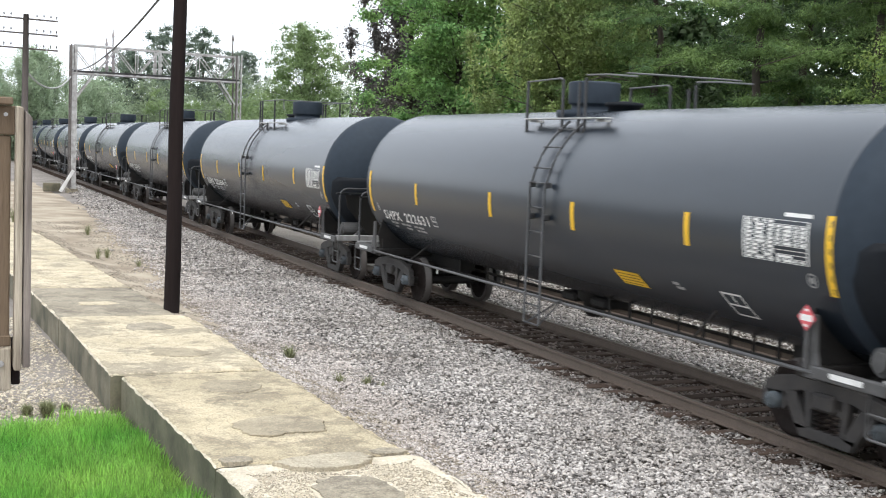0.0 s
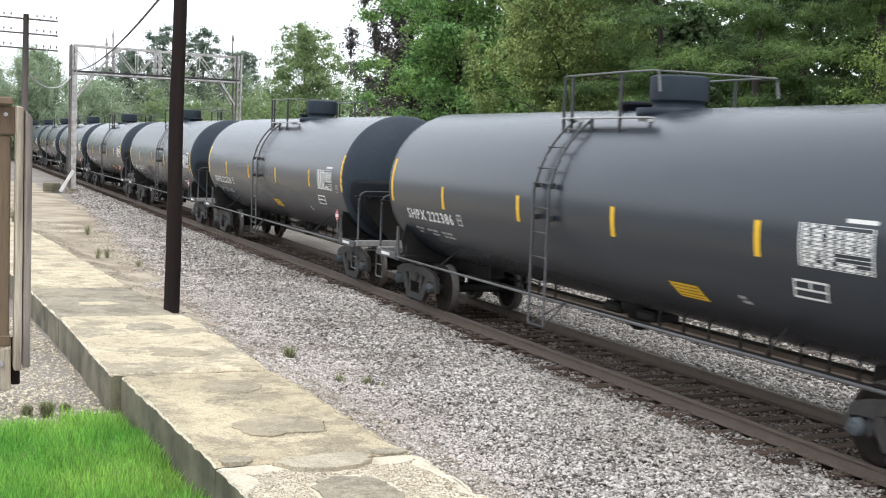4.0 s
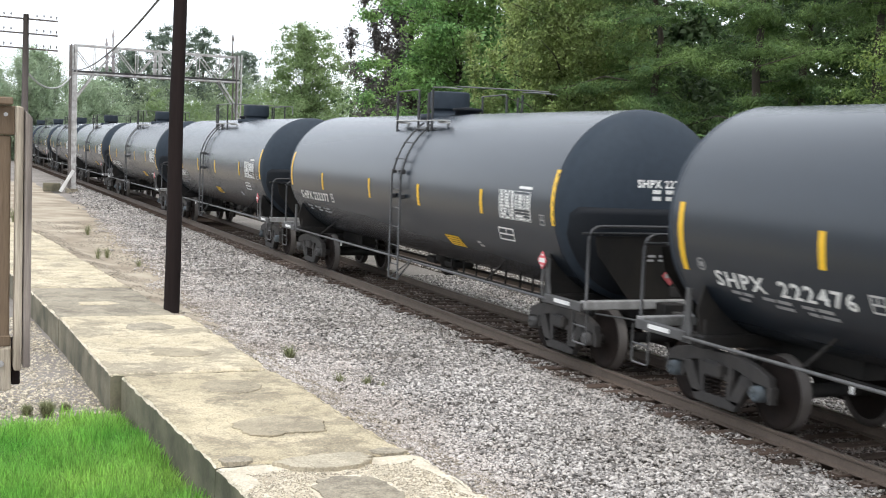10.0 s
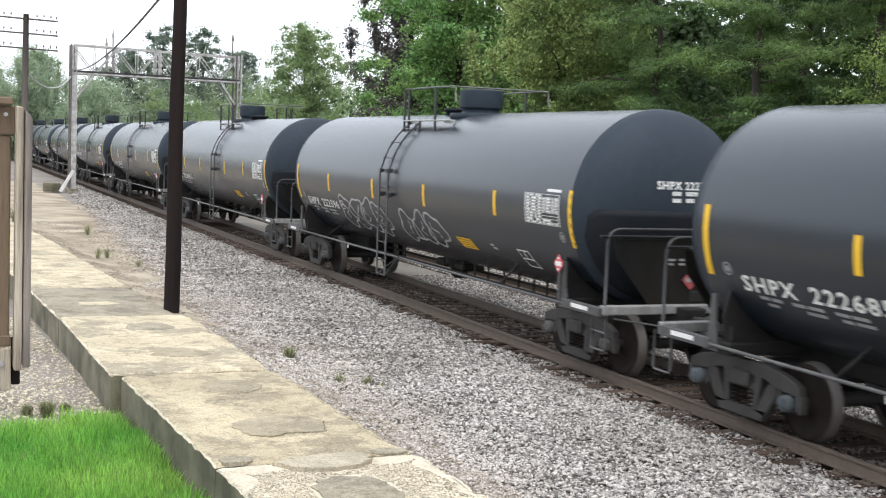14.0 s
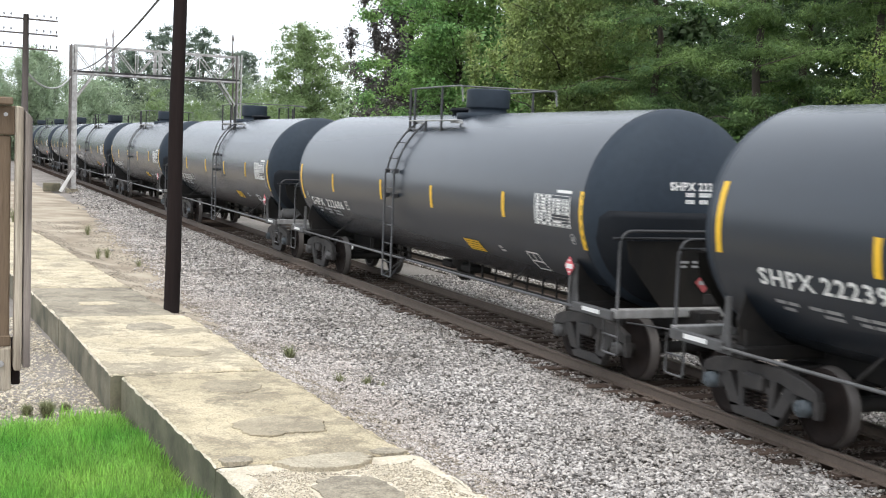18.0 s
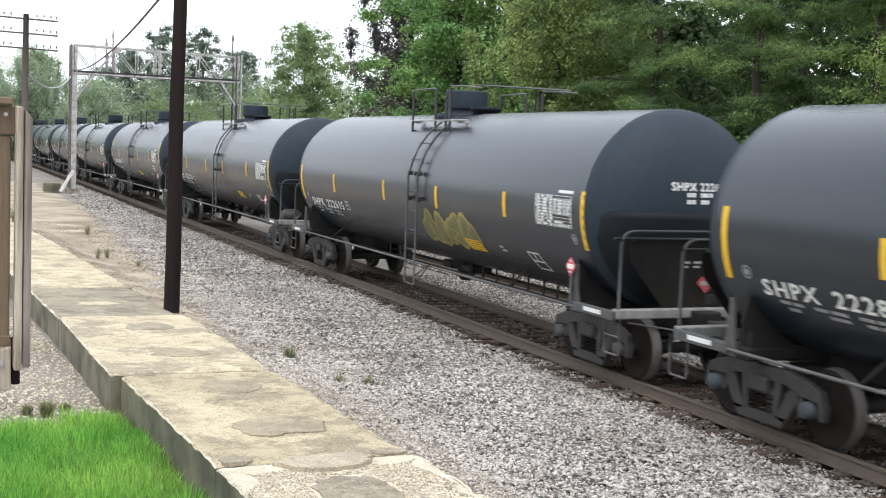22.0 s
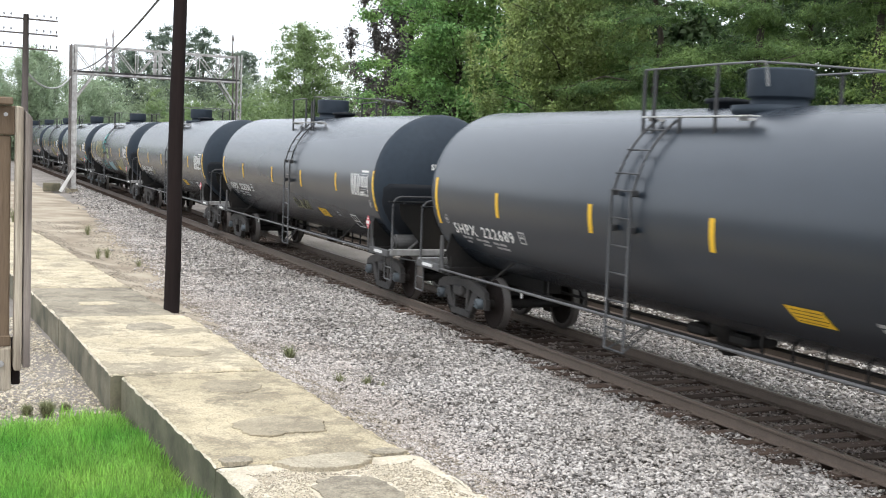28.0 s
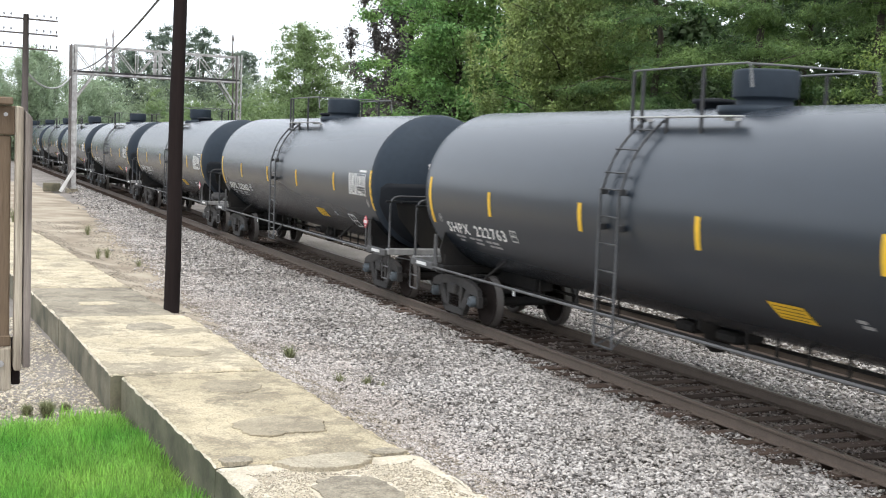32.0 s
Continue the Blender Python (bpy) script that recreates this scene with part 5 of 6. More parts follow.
def build_train():
    first = build_car()
    for o in first.children:
        if o.name.split(".")[0] in TINY:
            o["kind"] = "stuff"
    # an earlier batch carries its end strips higher and its table further forward
    early_strip = {}
    for front, y in ((True, 7.28), (False, -7.40)):
        early_strip[front] = bpy.data.meshes.new("yellow_strip")
        bm = patch_on_tank(y - 0.055, y + 0.055, 20.8, -12.3, 0.005)
        bm.to_mesh(early_strip[front])
        bm.free()
        early_strip[front].materials.append(M_YELLOW)
    early_frame = {}
    for front, bm, m in ((True, frame_bars(4.06, 3.85, -15.3, -23.5, 0.0, 0.026), M_SOFTWHITE), (False, frame_bars(-5.35, -5.92, -18.5, -27.5, -0.06), M_WHITE)):
        early_frame[front] = bpy.data.meshes.new("stencil_frame")
        bm.to_mesh(early_frame[front])
        bm.free()
        early_frame[front].materials.append(m)
    early_badge = bpy.data.meshes.new("stencil_badge")
    bm = frame_bars(-6.96, -7.12, -6.7, -13.2, 0.0, 0.018)
    bm.to_mesh(early_badge)
    bm.free()
    early_badge.materials.append(M_DIM)
    CARS[-10] = first
    for k in range(-9, 26):
        CARS[k] = copy_thing(first, pose(0, 0, 0))
    for k, car in CARS.items():
        car.location = (0, Y6 + (5 - k) * L + SLACK.get(k, 0) + run(0), 0)
        num = NUMBERS.get(k)
        if num:
            early = k in EARLY
            part("reporting_mark", write_on_tank("SHPX", 6.57 if early else 6.64, 0.96, -20.0 if early else -25.2, 0.20), None, car, "white reporting mark")
            part("car_number", write_on_tank(num, 5.50 if early else 5.44, 1.24 if early else 1.28, -20.0 if early else -25.2, 0.20), None, car, "white car number")
            part("end_number", write_on_head("SHPX " + num, -0.44, 0.98, 2.84, 0.115), None, car, "white reporting mark and number")
        # some cars are turned the other way: ladder, platform and fittings sit the other way round
        if k in TURNED:
            for o in car.children:
                n = o.name.split(".")[0]
                if n == "ladder":
                    o.location.y -= 1.27
            old = [o for o in car.children if o.name.split(".")[0] in ("platform_grating", "fittings_housing", "manway_cover")]
            for o in [c for p in old for c in p.children] + old:
                bpy.data.objects.remove(o)
            if k == TURNED[0]:
                top_fittings(car, True)
            else:
                for src in [o for o in CARS[TURNED[0]].children if o.name.split(".")[0] in ("platform_grating", "fittings_housing", "manway_cover")]:
                    cp = part(src.name.split(".")[0], src.data, None, car, src.get("label", ""), at=src.matrix_basis.copy())
                    for c in src.children:
                        part(c.name.split(".")[0], c.data, None, cp, at=c.matrix_basis.copy())
        if k >= 0 and k not in (0, 4, 12, 15, 20, 22):
            for o in [c for c in car.children if c.name.split(".")[0] in ("air_reservoir", "end_brace")]:
                bpy.data.objects.remove(o)
        shift = STRIPS.get(k, (-0.05, -0.34, -0.26) if k in TURNED else (0, 0, 0))
        if any(shift):
            for o in car.children:
                if o.name.split(".")[0] == "yellow_strip":
                    y = o.data.vertices[0].co.y
                    o.location.y += sum(d for d, c in zip(shift, (4.6, 1.45, -1.53)) if abs(y - c) < 0.3)
        if k in EARLY:
            for o in car.children:
                n = o.name.split(".")[0]
                y = o.data.vertices[0].co.y if o.type == "MESH" and n in ("yellow_strip", "stencil_frame") else 0
                if n == "yellow_strip" and abs(y) > 6:
                    o.data = early_strip[y > 0]
                elif n in ("data_panel", "stencil_label"):
                    o.location.y += 0.42
                elif n == "stencil_frame":
                    o.data = early_frame[y > 0]
                elif n == "stencil_badge":
                    o.data = early_badge
        for o in car.children:
            if o.name.split(".")[0] == "yellow_strip" and o.data.vertices[0].co.y < -6:
                o.location.y += {18: 0.11, 6: 0.06}.get(k, 0)
        if k in (2, 6, 14):
            for o in car.children:
                if o.name.split(".")[0] in ("warning_panel", "panel_writing"):
                    o.location.y += 2.2
        if k % 3 == 1:
            for ax in car.children:
                if ax.name.startswith("wheelset"):
                    for c in ax.children:
                        if c.name.startswith("bearing_cap"):
                            c.data = TRUCK_MESHES[5][1]


# all the writing first, while the scene is still small
text_mesh("SHPX", *FLANK_STYLE)
for num in NUMBERS.values():
    text_mesh(num, *FLANK_STYLE)
    text_mesh("SHPX " + num, *HEAD_STYLE)
build_train()


# ---------------------------------------------------------------- painted tags on some of the cars


def spray(name, colour):
    return material(name, colour, 0.5, second=tuple(c * 0.55 for c in colour), scale=3, grain=12, amount=0.8, bump=0)


SPRAY = {"yellow": spray("yellow_spray", (0.36, 0.34, 0.13)), "cyan": spray("cyan_spray", (0.10, 0.62, 0.58)), "teal": spray("teal_spray", (0.03, 0.26, 0.27)),
         "lime": spray("lime_spray", (0.55, 0.68, 0.30)), "blue": spray("pale_blue_spray", (0.28, 0.46, 0.52)), "olive": spray("olive_spray", (0.19, 0.185, 0.09)),
         "beige": spray("beige_spray", (0.27, 0.265, 0.17)), "silver": spray("silver_spray", (0.45, 0.45, 0.46)), "mauve": spray("mauve_spray", (0.09, 0.085, 0.11)),
         "amber": spray("amber_spray", (0.38, 0.31, 0.08))}


def bubble_tag(car, colour, y0, y1, t0, t1, n, width, seed, filled=""):
    """A row of round outlined letter shapes that nobody can read."""
    g = random.Random(seed)
    bm, fill = bmesh.new(), bmesh.new()
    step = (y1 - y0) / n
    for i in range(n):
        cy, ct = y0 + step * (i + 0.5), (t0 + t1) / 2 + g.uniform(-2, 2)
        pts = []
        ph = g.uniform(0, 6)
        for k in range(33):
            a = 6.2832 * k / 32
            q = 1 + 0.18 * math.sin(3 * a + ph) + 0.10 * math.sin(5 * a + 2 * ph)
            pts.append((cy + abs(step) * 0.62 * q * math.cos(a), ct + abs(t0 - t1) / 2 * q * math.sin(a)))
        stroke_on_tank(bm, pts, width)
        inner = [(cy + abs(step) * 0.3 * g.uniform(-1, 1), ct + abs(t0 - t1) * 0.3 * s) for s in (0.9, 0.3, -0.1, -0.7)]
        stroke_on_tank(bm, inner, width * 0.9)
        if filled:
            for ring in range(3):
                for k in range(32):
                    f = []
                    for kk, rr in ((k, ring / 3), (k + 1, ring / 3), (k + 1, (ring + 1) / 3), (k, (ring + 1) / 3)):
                        f.append(fill.verts.new(on_tank(cy + (pts[kk][0] - cy) * rr, ct + (pts[kk][1] - ct) * rr, 0.0035 + 0.0003 * i)))
                    try:
                        fill.faces.new(f)
                    except ValueError:
                        pass
    ob = part("graffiti", bm, SPRAY[colour], car, colour + " spray-painted tag")
    ob["kind"] = "stuff"
    if filled:
        bmesh.ops.remove_doubles(fill, verts=fill.verts[:], dist=0.0005)
        part("graffiti_fill", fill, SPRAY[filled], ob)
    else:
        fill.free()


def scribble_tag(car, colour, y0, y1, t0, t1, rows, width, seed):
    """Quick zigzag handwriting that nobody can read."""
    g = random.Random(seed)
    bm = bmesh.new()
    for r in range(rows):
        a, b = t0 + (t1 - t0) * (r + 0.08) / rows, t0 + (t1 - t0) * (r + 0.85) / rows
        n = max(4, int(abs(y1 - y0) / (abs(a - b) * 0.016)))
        for i in range(n):
            ya, yb = y0 + (y1 - y0) * i / n, y0 + (y1 - y0) * (i + 0.85) / n
            pts = [(ya + (yb - ya) * u + g.uniform(-0.03, 0.03), a + (b - a) * v + g.uniform(-1, 1)) for u, v in
                   g.choice((((0, 0), (0.1, 1), (0.5, 0.4), (0.9, 1), (1, 0)), ((1, 0.1), (0.2, 0), (0.1, 0.5), (0.9, 0.5), (0.9, 1), (0, 1)), ((0, 1), (0.4, 0), (0.7, 1), (0.2, 0.6), (0.8, 0.6)), ((0.1, 0), (0.1, 1), (0.9, 0.9)), ((0.5, 0), (0, 0.5), (0.5, 1), (1, 0.5), (0.5, 0))))]
            fine = []
            for p, q in zip(pts, pts[1:]):
                fine += [(p[0] + (q[0] - p[0]) * s / 4, p[1] + (q[1] - p[1]) * s / 4) for s in range(4)]
            stroke_on_tank(bm, fine + [pts[-1]], width)
    part("graffiti", bm, SPRAY[colour], car, colour + " spray-painted tag")["kind"] = "stuff"


def end_tag(car, colour, x0, x1, z0, z1, seed):
    """Quick strokes on the rear end plate that nobody can read."""
    g = random.Random(seed)
    bm = bmesh.new()
    n = 7
    for i in range(n):
        a = x0 + (x1 - x0) * i / n
        w = (x1 - x0) / n * 0.8
        pts = [Vector((a + w * g.uniform(0, 1), -8.192, z0 + (z1 - z0) * v)) for v in (0, 0.35, 0.6, 1)]
        for p, q in zip(pts, pts[1:]):
            t = Vector((0.02, 0, 0))
            bm.faces.new([bm.verts.new(v) for v in (p - t, p + t, q + t, q - t)])
    part("graffiti", bm, SPRAY[colour], car, colour + " spray-painted tag")["kind"] = "stuff"


def paint_tags():
    end_tag(CARS[17], "lime", -0.85, 0.05, 1.42, 1.66, 31)
    end_tag(CARS[17], "olive", -0.60, 0.30, 1.16, 1.36, 32)
    c = CARS[18]
    bubble_tag(c, "yellow", 6.5, 5.7, 11, -9, 2, 0.035, 1)
    bubble_tag(c, "yellow", 4.75, 2.45, 15, -18, 5, 0.035, 2)
    bubble_tag(c, "yellow", 4.70, 2.50, 12, -15, 5, 0.03, 22)
    scribble_tag(c, "amber", 2.4, 1.45, 0, -20, 2, 0.05, 3)
    scribble_tag(c, "cyan", 1.75, 0.98, 38, -10, 5, 0.065, 4)
    scribble_tag(c, "lime", 0.40, -0.35, 3, -20, 2, 0.05, 5)
    bubble_tag(c, "blue", 0.45, -1.2, -27, -47, 4, 0.04, 6, "blue")
    scribble_tag(c, "olive", -1.3, -2.9, -31, -44, 1, 0.07, 7)
    bubble_tag(c, "olive", -3.1, -5.3, -17, -52, 2, 0.05, 8, "beige")
    bubble_tag(c, "teal", 3.4, 1.4, -27, -46, 3, 0.06, 9)
    scribble_tag(c, "olive", 4.1, 3.3, -27, -40, 1, 0.05, 10)
    c = CARS[17]
    scribble_tag(c, "olive", -0.6, -2.3, -22, -42, 2, 0.06, 11)
    scribble_tag(c, "teal", -3.7, -5.2, -35, -46, 1, 0.06, 12)
    scribble_tag(c, "teal", -6.2, -7.35, -22, -44, 2, 0.07, 13)
    scribble_tag(c, "teal", 2.8, 1.6, -24, -36, 1, 0.05, 14)
    scribble_tag(c, "olive", 3.9, 3.2, -18, -30, 1, 0.04, 15)
    c = CARS[16]
    bubble_tag(c, "amber", -0.9, -3.3, -18, -42, 4, 0.07, 16, "olive")
    c = CARS[10]
    bubble_tag(c, "silver", 3.95, 1.0, -16, -46, 4, 0.05, 17)
    bubble_tag(c, "silver", 0.1, -2.1, -20, -46, 3, 0.05, 18)
    scribble_tag(CARS[1], "mauve", 2.7, 1.2, -18, -38, 1, 0.09, 19)
    scribble_tag(CARS[19], "olive", 4.0, 3.5, -26, -33, 1, 0.05, 20)
    c = CARS[20]
    scribble_tag(c, "olive", -0.6, -2.0, -26, -40, 1, 0.05, 21)


paint_tags()

# ---------------------------------------------------------------- trees and shrubs


def leaf_corners(centres, radii, per, size, seed, droop=0.0, flat=1.0, long=1.6, soft=0.6, rise=-0.3):
    """The corners of many small folded leaves, thick in the middle of each clump and thinning out from it; clumps are drawn out sideways."""
    g = np.random.default_rng(seed)
    C, Rr = np.asarray(centres, np.float64).reshape(-1, 3), np.asarray(radii, np.float64)
    m = len(C)
    n = m * per
    idx = np.repeat(np.arange(m), per)
    d = g.normal(0, 1, (n, 3))
    d /= np.linalg.norm(d, axis=1)[:, None]
    rad = np.abs(g.normal(0, 0.60, n)).clip(0, 1.5)
    off = d * (rad * Rr[idx])[:, None] * np.array([1, 1, flat])
    turn = g.uniform(0, 6.283, m)
    axis = np.stack([np.cos(turn), np.sin(turn), g.normal(0, 0.25, m)], 1)
    off += axis[idx] * ((off * axis[idx]).sum(1) * 0.75)[:, None]
    P = C[idx] + off
    P[:, 2] -= droop * g.uniform(0, 1, n) ** 2
    s = size * g.uniform(0.6, 1.4, n)
    nrm = d * (1.2 - soft) + g.normal(0, soft, (n, 3)) + np.array([0, 0, 0.7])
    nrm /= np.linalg.norm(nrm, axis=1)[:, None]
    t = g.normal(0, 1, (n, 3)) + np.array([0, 0, -1.2 if droop > 0.3 else rise])
    t -= nrm * (t * nrm).sum(1)[:, None]
    t /= np.linalg.norm(t, axis=1)[:, None]
    b = np.cross(nrm, t)
    w = (s * 0.5)[:, None]
    h = (s * 0.5 * long)[:, None]
    return np.stack([P - t * h, P + b * w - nrm * w * 0.35, P + t * h, P - b * w - nrm * w * 0.35], 1).reshape(-1, 3)


def leaf_mesh(name, V, mat):
    F = np.array([(0, 1, 2), (0, 2, 3)])[None] + (np.arange(len(V) // 4) * 4)[:, None, None]
    return mesh_arrays(name, V, 3, F.reshape(-1, 3), mat)


def build_tree(name, label, x, y, z, height, spread, clear, mat, seed, clumps, per, size, clump_r, droop=0.0, flat=0.8, trunk_r=0.22, conifer=False, lean=0.0, long=1.6, soft=0.6, dense_to=99.0):
    """A tapered trunk, limbs and a crown of leaf clumps along them; above dense_to the crown is made of fewer, larger leaves."""
    g = np.random.default_rng(seed)
    tree = thing(name, label, "tree", at=pose(x, y, z))
    bm = bmesh.new()
    pts = [(lean * k / 8 + 0.12 * g.normal() * k / 8, 0.12 * g.normal() * k / 8, -0.2 + (height * 0.92) * k / 8) for k in range(9)]
    tube(bm, pts, [trunk_r * (1.15 - 1.05 * k / 8) + 0.01 for k in range(9)], 10)
    cen, rad = [], []
    limbs = max(10, clumps // (11 if conifer else 7))
    for i in range(limbs):
        f = (i + g.uniform(0, 1)) / limbs
        h = clear + (height - clear) * f
        reach = spread * ((1 - f) ** 0.7 if conifer else math.sqrt(max(0.05, 1 - (2 * f - 0.85) ** 2 / 1.4))) * g.uniform(0.75, 1.12)
        a = i * 2.4 + g.uniform(-0.4, 0.4)
        k = min(int(h / (height * 0.92) * 8), 7)
        o = Vector(pts[k])
        o.z = h - (0.0 if conifer else reach * 0.35)
        end = Vector((o.x + reach * math.cos(a), o.y + reach * math.sin(a), h + (-0.1 * reach if conifer else 0.15 * reach)))
        mid = o.lerp(end, 0.5) + Vector((0, 0, 0.12 * reach))
        tube(bm, [o, mid, end], [trunk_r * 0.33 * (1.1 - f), trunk_r * 0.2 * (1.1 - f), 0.012], 6)
        m = max(2, clumps // limbs)
        for j in range(m):
            t = (j + 0.6) / m
            p = o.lerp(mid, t * 2) if t < 0.5 else mid.lerp(end, t * 2 - 1)
            w = g.normal(0, 0.28 * clump_r + 0.12 * reach, 3)
            p = Vector(p) + Vector((w[0], w[1], w[2] * (0.22 if conifer else 0.8)))
            cen.append(p)
            rad.append(clump_r * g.uniform(0.55, 1.2))
    part("trunk", bm, M_BARK, tree)
    near = [i for i, p in enumerate(cen) if p.z + z < dense_to]
    far = [i for i, p in enumerate(cen) if p.z + z >= dense_to]
    rise = 0.6 if conifer else -0.3
    V = [leaf_corners([cen[i] for i in near], [rad[i] for i in near], per, size, seed, droop, flat, long, soft, rise)]
    if far:
        V.append(leaf_corners([cen[i] for i in far], [rad[i] for i in far], max(24, per // 7), size * 2.2, seed + 500, droop, flat, long * 0.7, soft, rise))
    part("crown", leaf_mesh("crown", np.concatenate(V), mat), None, tree)
    return tree


LEAF_MAPLE = leaf_material("maple_leaf", (0.155, 0.310, 0.105), (0.300, 0.450, 0.155), 0.42, 0.5)
LEAF_YOUNG = leaf_material("young_tree_leaf", (0.205, 0.295, 0.135), (0.275, 0.365, 0.165), 0.5, 0.5, 0.25)
# backing leaves: the shade between the front boughs is put into this dark colour
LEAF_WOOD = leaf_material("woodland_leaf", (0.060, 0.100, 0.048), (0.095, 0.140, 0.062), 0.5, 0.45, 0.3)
LEAF_LOW = leaf_material("yellow_green_leaf", (0.170, 0.280, 0.080), (0.310, 0.400, 0.120), 0.5, 0.5, 0.3)
LEAF_DARK = leaf_material("dark_red_leaf", (0.12, 0.11, 0.105), (0.16, 0.145, 0.13), 0.45, 0.4)
LEAF_OLIVE = leaf_material("olive_leaf", (0.185, 0.265, 0.100), (0.370, 0.440, 0.160), 0.42, 0.5)
LEAF_PINE = leaf_material("pine_needle_tuft", (0.048, 0.108, 0.047), (0.220, 0.322, 0.098), 0.6, 0.4, 0.35)
LEAF_SHRUB = leaf_material("shrub_leaf", (0.160, 0.300, 0.090), (0.220, 0.360, 0.120), 0.42, 0.5)
# these three carry distance haze in their base colours: paler and bluer than real leaves
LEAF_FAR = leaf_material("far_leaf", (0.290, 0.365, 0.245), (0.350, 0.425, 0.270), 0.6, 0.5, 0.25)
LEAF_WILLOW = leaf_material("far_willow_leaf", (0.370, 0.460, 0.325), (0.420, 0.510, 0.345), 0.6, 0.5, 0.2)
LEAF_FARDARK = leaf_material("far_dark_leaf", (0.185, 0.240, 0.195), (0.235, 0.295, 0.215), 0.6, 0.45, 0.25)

G = -0.63
TOP = 10.5           # trackside crowns are finest below this height
PINE = "tall dark green pine with drooping boughs behind the tracks"
for n_, (x, y, h) in enumerate(((11.6, 19.0, 13), (11.2, 23.6, 14), (10.6, 27.6, 14), (10.4, 32.6, 13.5))):
    build_tree("pine_tree", PINE, x, y, G, h, 3.9, 1.2, LEAF_PINE, 11 + n_, 260, 480, 0.026, 0.62, 0.10, 0.30, 0.17, True, 0.0, 5.0, 0.45, TOP)
for n_, (x, y, h) in enumerate(((14.2, 30.0, 15), (14.6, 21.5, 15))):
    build_tree("pine_tree", PINE, x, y, G, h, 3.9, 1.2, LEAF_PINE, 15 + n_, 230, 230, 0.045, 0.65, 0.15, 0.32, 0.17, True, 0.0, 4.0, 0.45, TOP)
build_tree("locust_tree", "olive green tree with fine hanging foliage", 9.3, 36.2, G, 11, 2.7, 1.4, LEAF_OLIVE, 44, 250, 480, 0.058, 0.46, 1.1, 0.9, 0.2, long=2.2, dense_to=TOP)
build_tree("maple_tree", "broad green maple with large bright leaves", 9.6, 46.0, G, 12.5, 4.0, 1.0, LEAF_MAPLE, 45, 320, 470, 0.088, 0.62, 0.15, 0.7, 0.25, dense_to=TOP)
build_tree("maple_tree", "broad green maple with large bright leaves", 13.6, 43.0, G, 13, 4.4, 1.2, LEAF_MAPLE, 46, 220, 200, 0.13, 0.8, 0.15, 0.8, 0.25, dense_to=TOP)
build_tree("beech_tree", "dark purple leaved tree against the sky", 14.4, 64.0, G, 17, 3.5, 3.0, LEAF_DARK, 47, 230, 330, 0.10, 0.5, 0.8, 0.8, 0.30, dense_to=13.0)
# small tree and woods round the signal bridge
build_tree("young_tree", "light green young tree with a thin crown", 17.2, 95.0, G, 12.8, 3.5, 4.6, LEAF_YOUNG, 18, 330, 110, 0.115, 0.75, 0.2, 0.8, 0.18)
build_tree("willow_tree", "green willow far along the line, paled by haze in its colour", 0.6, 150.0, G, 13.0, 4.6, 1.5, LEAF_WILLOW, 21, 260, 300, 0.125, 0.95, 1.6, 0.9, 0.3)
build_tree("willow_tree", "green willow far along the line, paled by haze in its colour", -6.5, 152.0, G, 12.6, 5.2, 1.5, LEAF_WILLOW, 22, 260, 280, 0.125, 1.0, 1.6, 0.9, 0.3)
build_tree("willow_tree", "green willow far along the line, paled by haze in its colour", 6.6, 140.0, G, 9.6, 3.6, 1.0, LEAF_WILLOW, 23, 220, 280, 0.12, 0.9, 1.2, 0.9, 0.25)
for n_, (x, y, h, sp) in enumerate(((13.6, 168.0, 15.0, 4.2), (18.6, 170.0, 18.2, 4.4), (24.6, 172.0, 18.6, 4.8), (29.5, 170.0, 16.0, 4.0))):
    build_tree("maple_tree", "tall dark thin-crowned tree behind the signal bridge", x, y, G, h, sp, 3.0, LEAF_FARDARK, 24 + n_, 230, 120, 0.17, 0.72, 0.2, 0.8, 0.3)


def woods(name, label, boxes, mat, seed, clump, per, size, soft=0.6):
    """A belt of undergrowth or far woods: clumps of leaves filling a strip with an uneven top."""
    g = np.random.default_rng(seed)
    cen, rad = [], []
    for x0, x1, y0, y1, h, n in boxes:
        for _ in range(n):
            x, y = g.uniform(x0, x1), g.uniform(y0, y1)
            top = h * (0.72 + 0.5 * noise.noise((x * 0.25, y * 0.25, seed)))
            cen.append((x, y, G + top * g.uniform(0, 1) ** 0.7))
            rad.append(clump * g.uniform(0.6, 1.3))
    me = leaf_mesh(name, leaf_corners(cen, rad, per, size, seed, soft=soft), mat)
    return tagged(new(name, me), label, "woods", kind="stuff")


woods("undergrowth", "green shrubs and brambles along the far side of the line", [(8.3, 10.5, 14, 62, 4.6, 560), (10.0, 13.5, 60, 84, 5.2, 190)], LEAF_SHRUB, 31, 0.5, 130, 0.095)
woods("undergrowth", "yellow-green saplings in front of the pines", [(8.9, 10.2, 19.0, 25.5, 8.0, 230), (8.9, 10.0, 27, 34, 6.6, 110)], LEAF_LOW, 36, 0.42, 260, 0.045, 0.4)
woods("undergrowth", "light green bushes beyond the signal bridge", [(6.5, 14.5, 96, 106, 8.6, 260), (11, 15, 86, 96, 9.6, 190), (17, 26, 84, 104, 9.0, 360)], LEAF_YOUNG, 37, 0.6, 120, 0.11, 0.4)
# fills the gaps in the crowns with leaves coloured as deep shade
woods("backing_woods", "woods behind the trackside trees, darkened by shade in their leaf colour", [(15.5, 21, 8, 75, 13, 1150)], LEAF_WOOD, 32, 1.1, 140, 0.22)
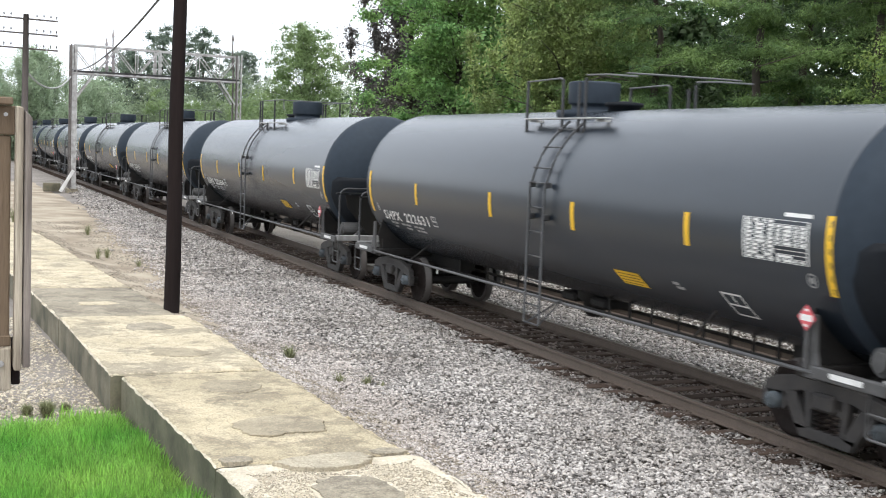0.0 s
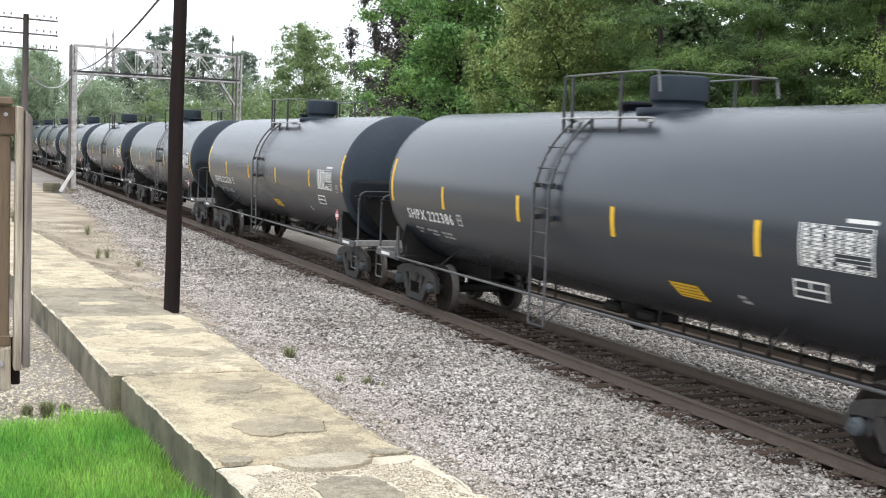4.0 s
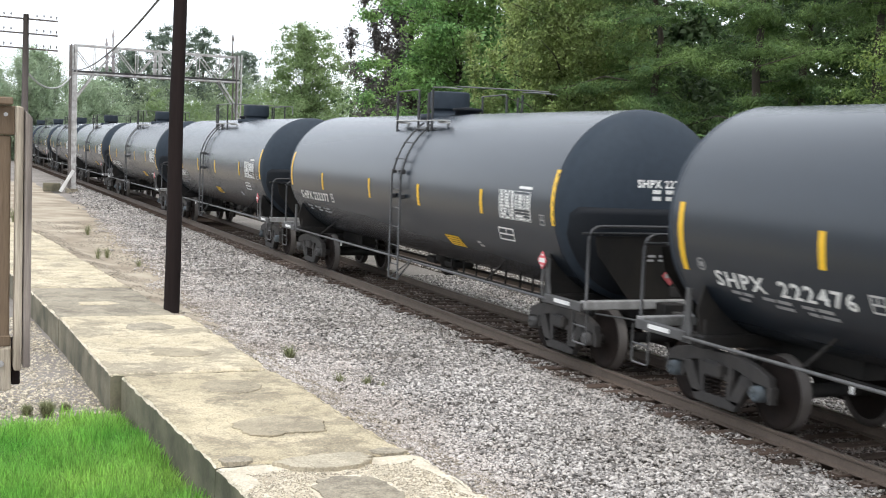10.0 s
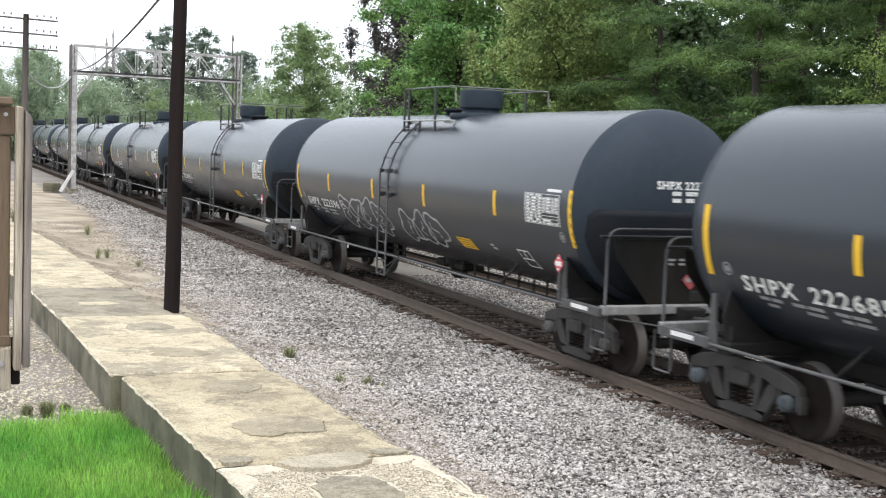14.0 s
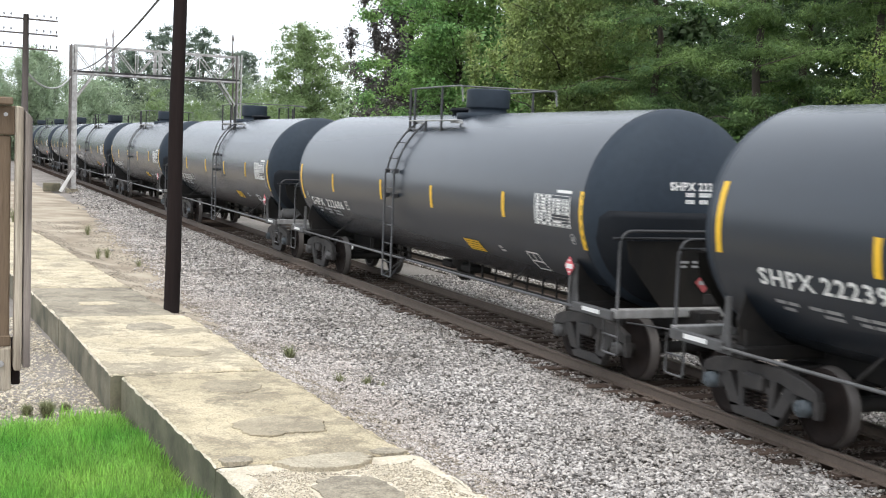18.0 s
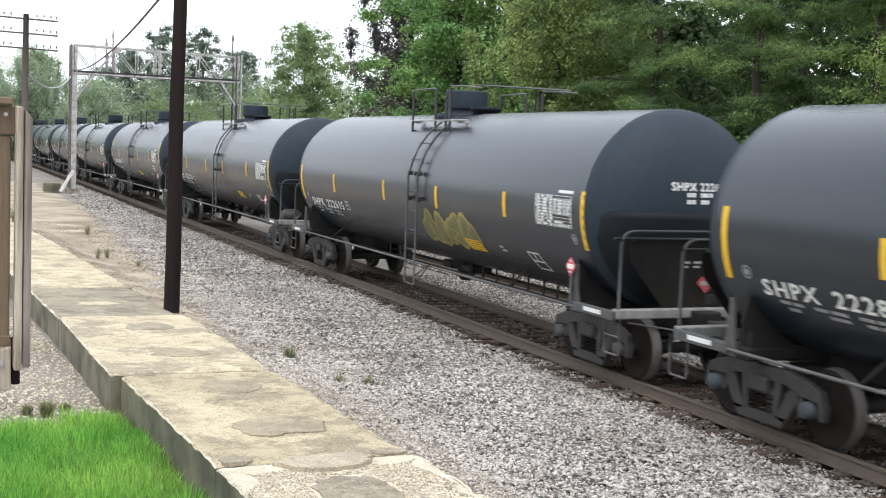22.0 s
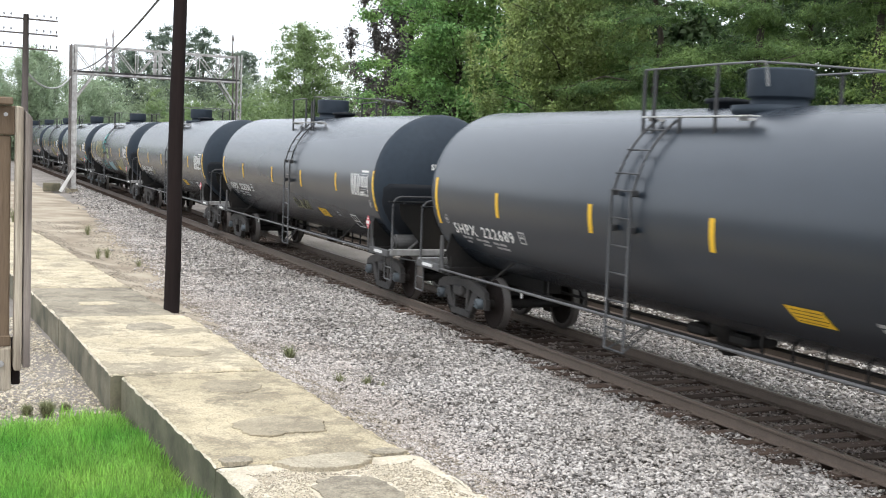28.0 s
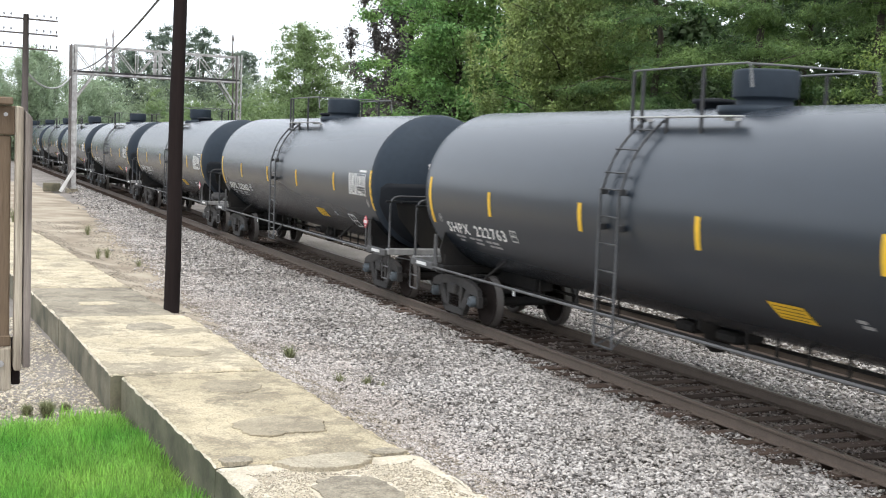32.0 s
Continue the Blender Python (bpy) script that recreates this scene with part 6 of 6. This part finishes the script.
# the haze over these woods is only their paled leaf colour
woods("far_woods", "green woods far along the line, with haze in their leaf colour", [(8, 40, 158, 180, 13.5, 950), (-30, 10, 158, 180, 13.0, 800), (24, 44, 105, 150, 11.0, 380)], LEAF_FAR, 33, 1.2, 130, 0.16, 0.35)


# added out of view: a tree belt that darkens the lower tank reflections
woods("yard_trees", "unseen trees added to block low sky from the tank reflections", [(-62, -46, 25, 150, 5.5, 400), (-62, -48, -60, 25, 6, 240)], LEAF_FARDARK, 34, 1.5, 50, 0.50)


def lawn():
    g = np.random.default_rng(41)
    n = 44000
    x, y = g.uniform(-10.6, -7.2, n), g.uniform(9.5, 16.9, n)
    keep = x < np.array([plat_right(v) - PLAT_W - 0.03 for v in y])
    x, y = x[keep], y[keep]
    edge = 16.1 + 0.25 * np.sin(x * 2.1) + g.normal(0, 0.15, len(x))
    k = y < edge
    x, y = x[k], y[k]
    n = len(x)
    h = g.uniform(0.10, 0.26, n) * (0.8 + 0.4 * np.sin(x * 3.1 + np.sin(y * 2.3)) ** 2)
    a = g.uniform(0, 6.283, n)
    lean = g.normal(0, 0.05, (n, 2))
    w = g.uniform(0.004, 0.008, n)
    c, s = np.cos(a) * w, np.sin(a) * w
    z = np.full(n, -0.56)
    A = np.stack([x - c, y - s, z], 1)
    B = np.stack([x + c, y + s, z], 1)
    Cc = np.stack([x + lean[:, 0] * 0.5 + c * 0.8, y + lean[:, 1] * 0.5 + s * 0.8, z + h * 0.6], 1)
    D = np.stack([x + lean[:, 0] * 1.3, y + lean[:, 1] * 1.3, z + h], 1)
    E_ = np.stack([x + lean[:, 0] * 0.5 - c * 0.8, y + lean[:, 1] * 0.5 - s * 0.8, z + h * 0.6], 1)
    V = np.stack([A, B, Cc, D, E_], 1).reshape(-1, 3)
    F = np.array([(0, 1, 2), (0, 2, 4), (4, 2, 3)])[None] + (np.arange(n) * 5)[:, None, None]
    me = mesh_arrays("lawn", V, 3, F.reshape(-1, 3), M_GRASS)
    tagged(new("lawn", me), "bright green uncut lawn grass beside the platform", "grass", kind="stuff")


lawn()


def weed(x, y, h, n, seed, label="small grey-green weed growing in the gravel"):
    g = np.random.default_rng(seed)
    bm = bmesh.new()
    z = ground_z(x, y)
    for i in range(n):
        a = g.uniform(0, 6.283)
        r = g.uniform(0.2, 1.0) * h * 0.7
        tip = Vector((math.cos(a) * r, math.sin(a) * r, h * g.uniform(0.5, 1.0)))
        b = Vector((math.cos(a + 1.57), math.sin(a + 1.57), 0)) * 0.005
        o = Vector((g.normal(0, 0.03), g.normal(0, 0.03), -0.02))
        m = o.lerp(tip, 0.55) + Vector((0, 0, 0.1 * h))
        v = [bm.verts.new(p) for p in (o - b * 0.5, o + b * 0.5, m + b, tip, m - b)]
        bm.faces.new((v[0], v[1], v[2], v[4]))
        bm.faces.new((v[4], v[2], v[3]))
    ob = part("weed", bm, M_WEED, at=pose(x, y, z))
    tagged(ob, label, "weed", "weeds in the gravel", kind="stuff")


for i, (x, y, h, n) in enumerate(((-4.93, 18.65, 0.30, 110), (-4.77, 16.55, 0.24, 60), (-4.4, 16.4, 0.22, 46), (-4.24, 16.2, 0.16, 40), (-5.67, 35.2, 0.38, 70), (-5.15, 32.9, 0.3, 40), (-5.32, 43.2, 0.5, 70),
                                  (-8.8, 16.75, 0.26, 320), (-9.05, 16.9, 0.18, 200), (-8.55, 17.0, 0.16, 180), (-7.5, 47.0, 0.7, 80), (-6.0, 34.6, 0.4, 40), (-5.0, 28.5, 0.2, 20))):
    weed(x, y, h, n, 60 + i)

# ---------------------------------------------------------------- movement
TRAIN_ROWS = [(float(t), run(t)) for t in range(0, 33)]


def motions():
    for k, car in CARS.items():
        y0 = Y6 + (5 - k) * L + SLACK.get(k, 0)
        walk(car, [(t, pose(0, y0 + s, 0)) for t, s in TRAIN_ROWS])
    # wheels roll without slipping: the same turn for every car
    made = {}
    for car in CARS.values():
        for ob in car.children:
            if not ob.name.startswith("wheelset"):
                continue
            key = round(ob.location.y, 2)
            if key not in made:
                rows = []
                for i in range(0, 961):
                    t = i / FPS
                    rows.append((t, Matrix.Translation(ob.location) @ Matrix.Rotation(-run(t) / WHEEL_R, 4, "X")))
                walk(ob, rows)
                made[key] = ob
            else:
                src = made[key].animation_data
                ob.rotation_mode = "QUATERNION"
                ob.animation_data_create()
                ob.animation_data.action = src.action
                ob.animation_data.action_slot = src.action_slot


motions()
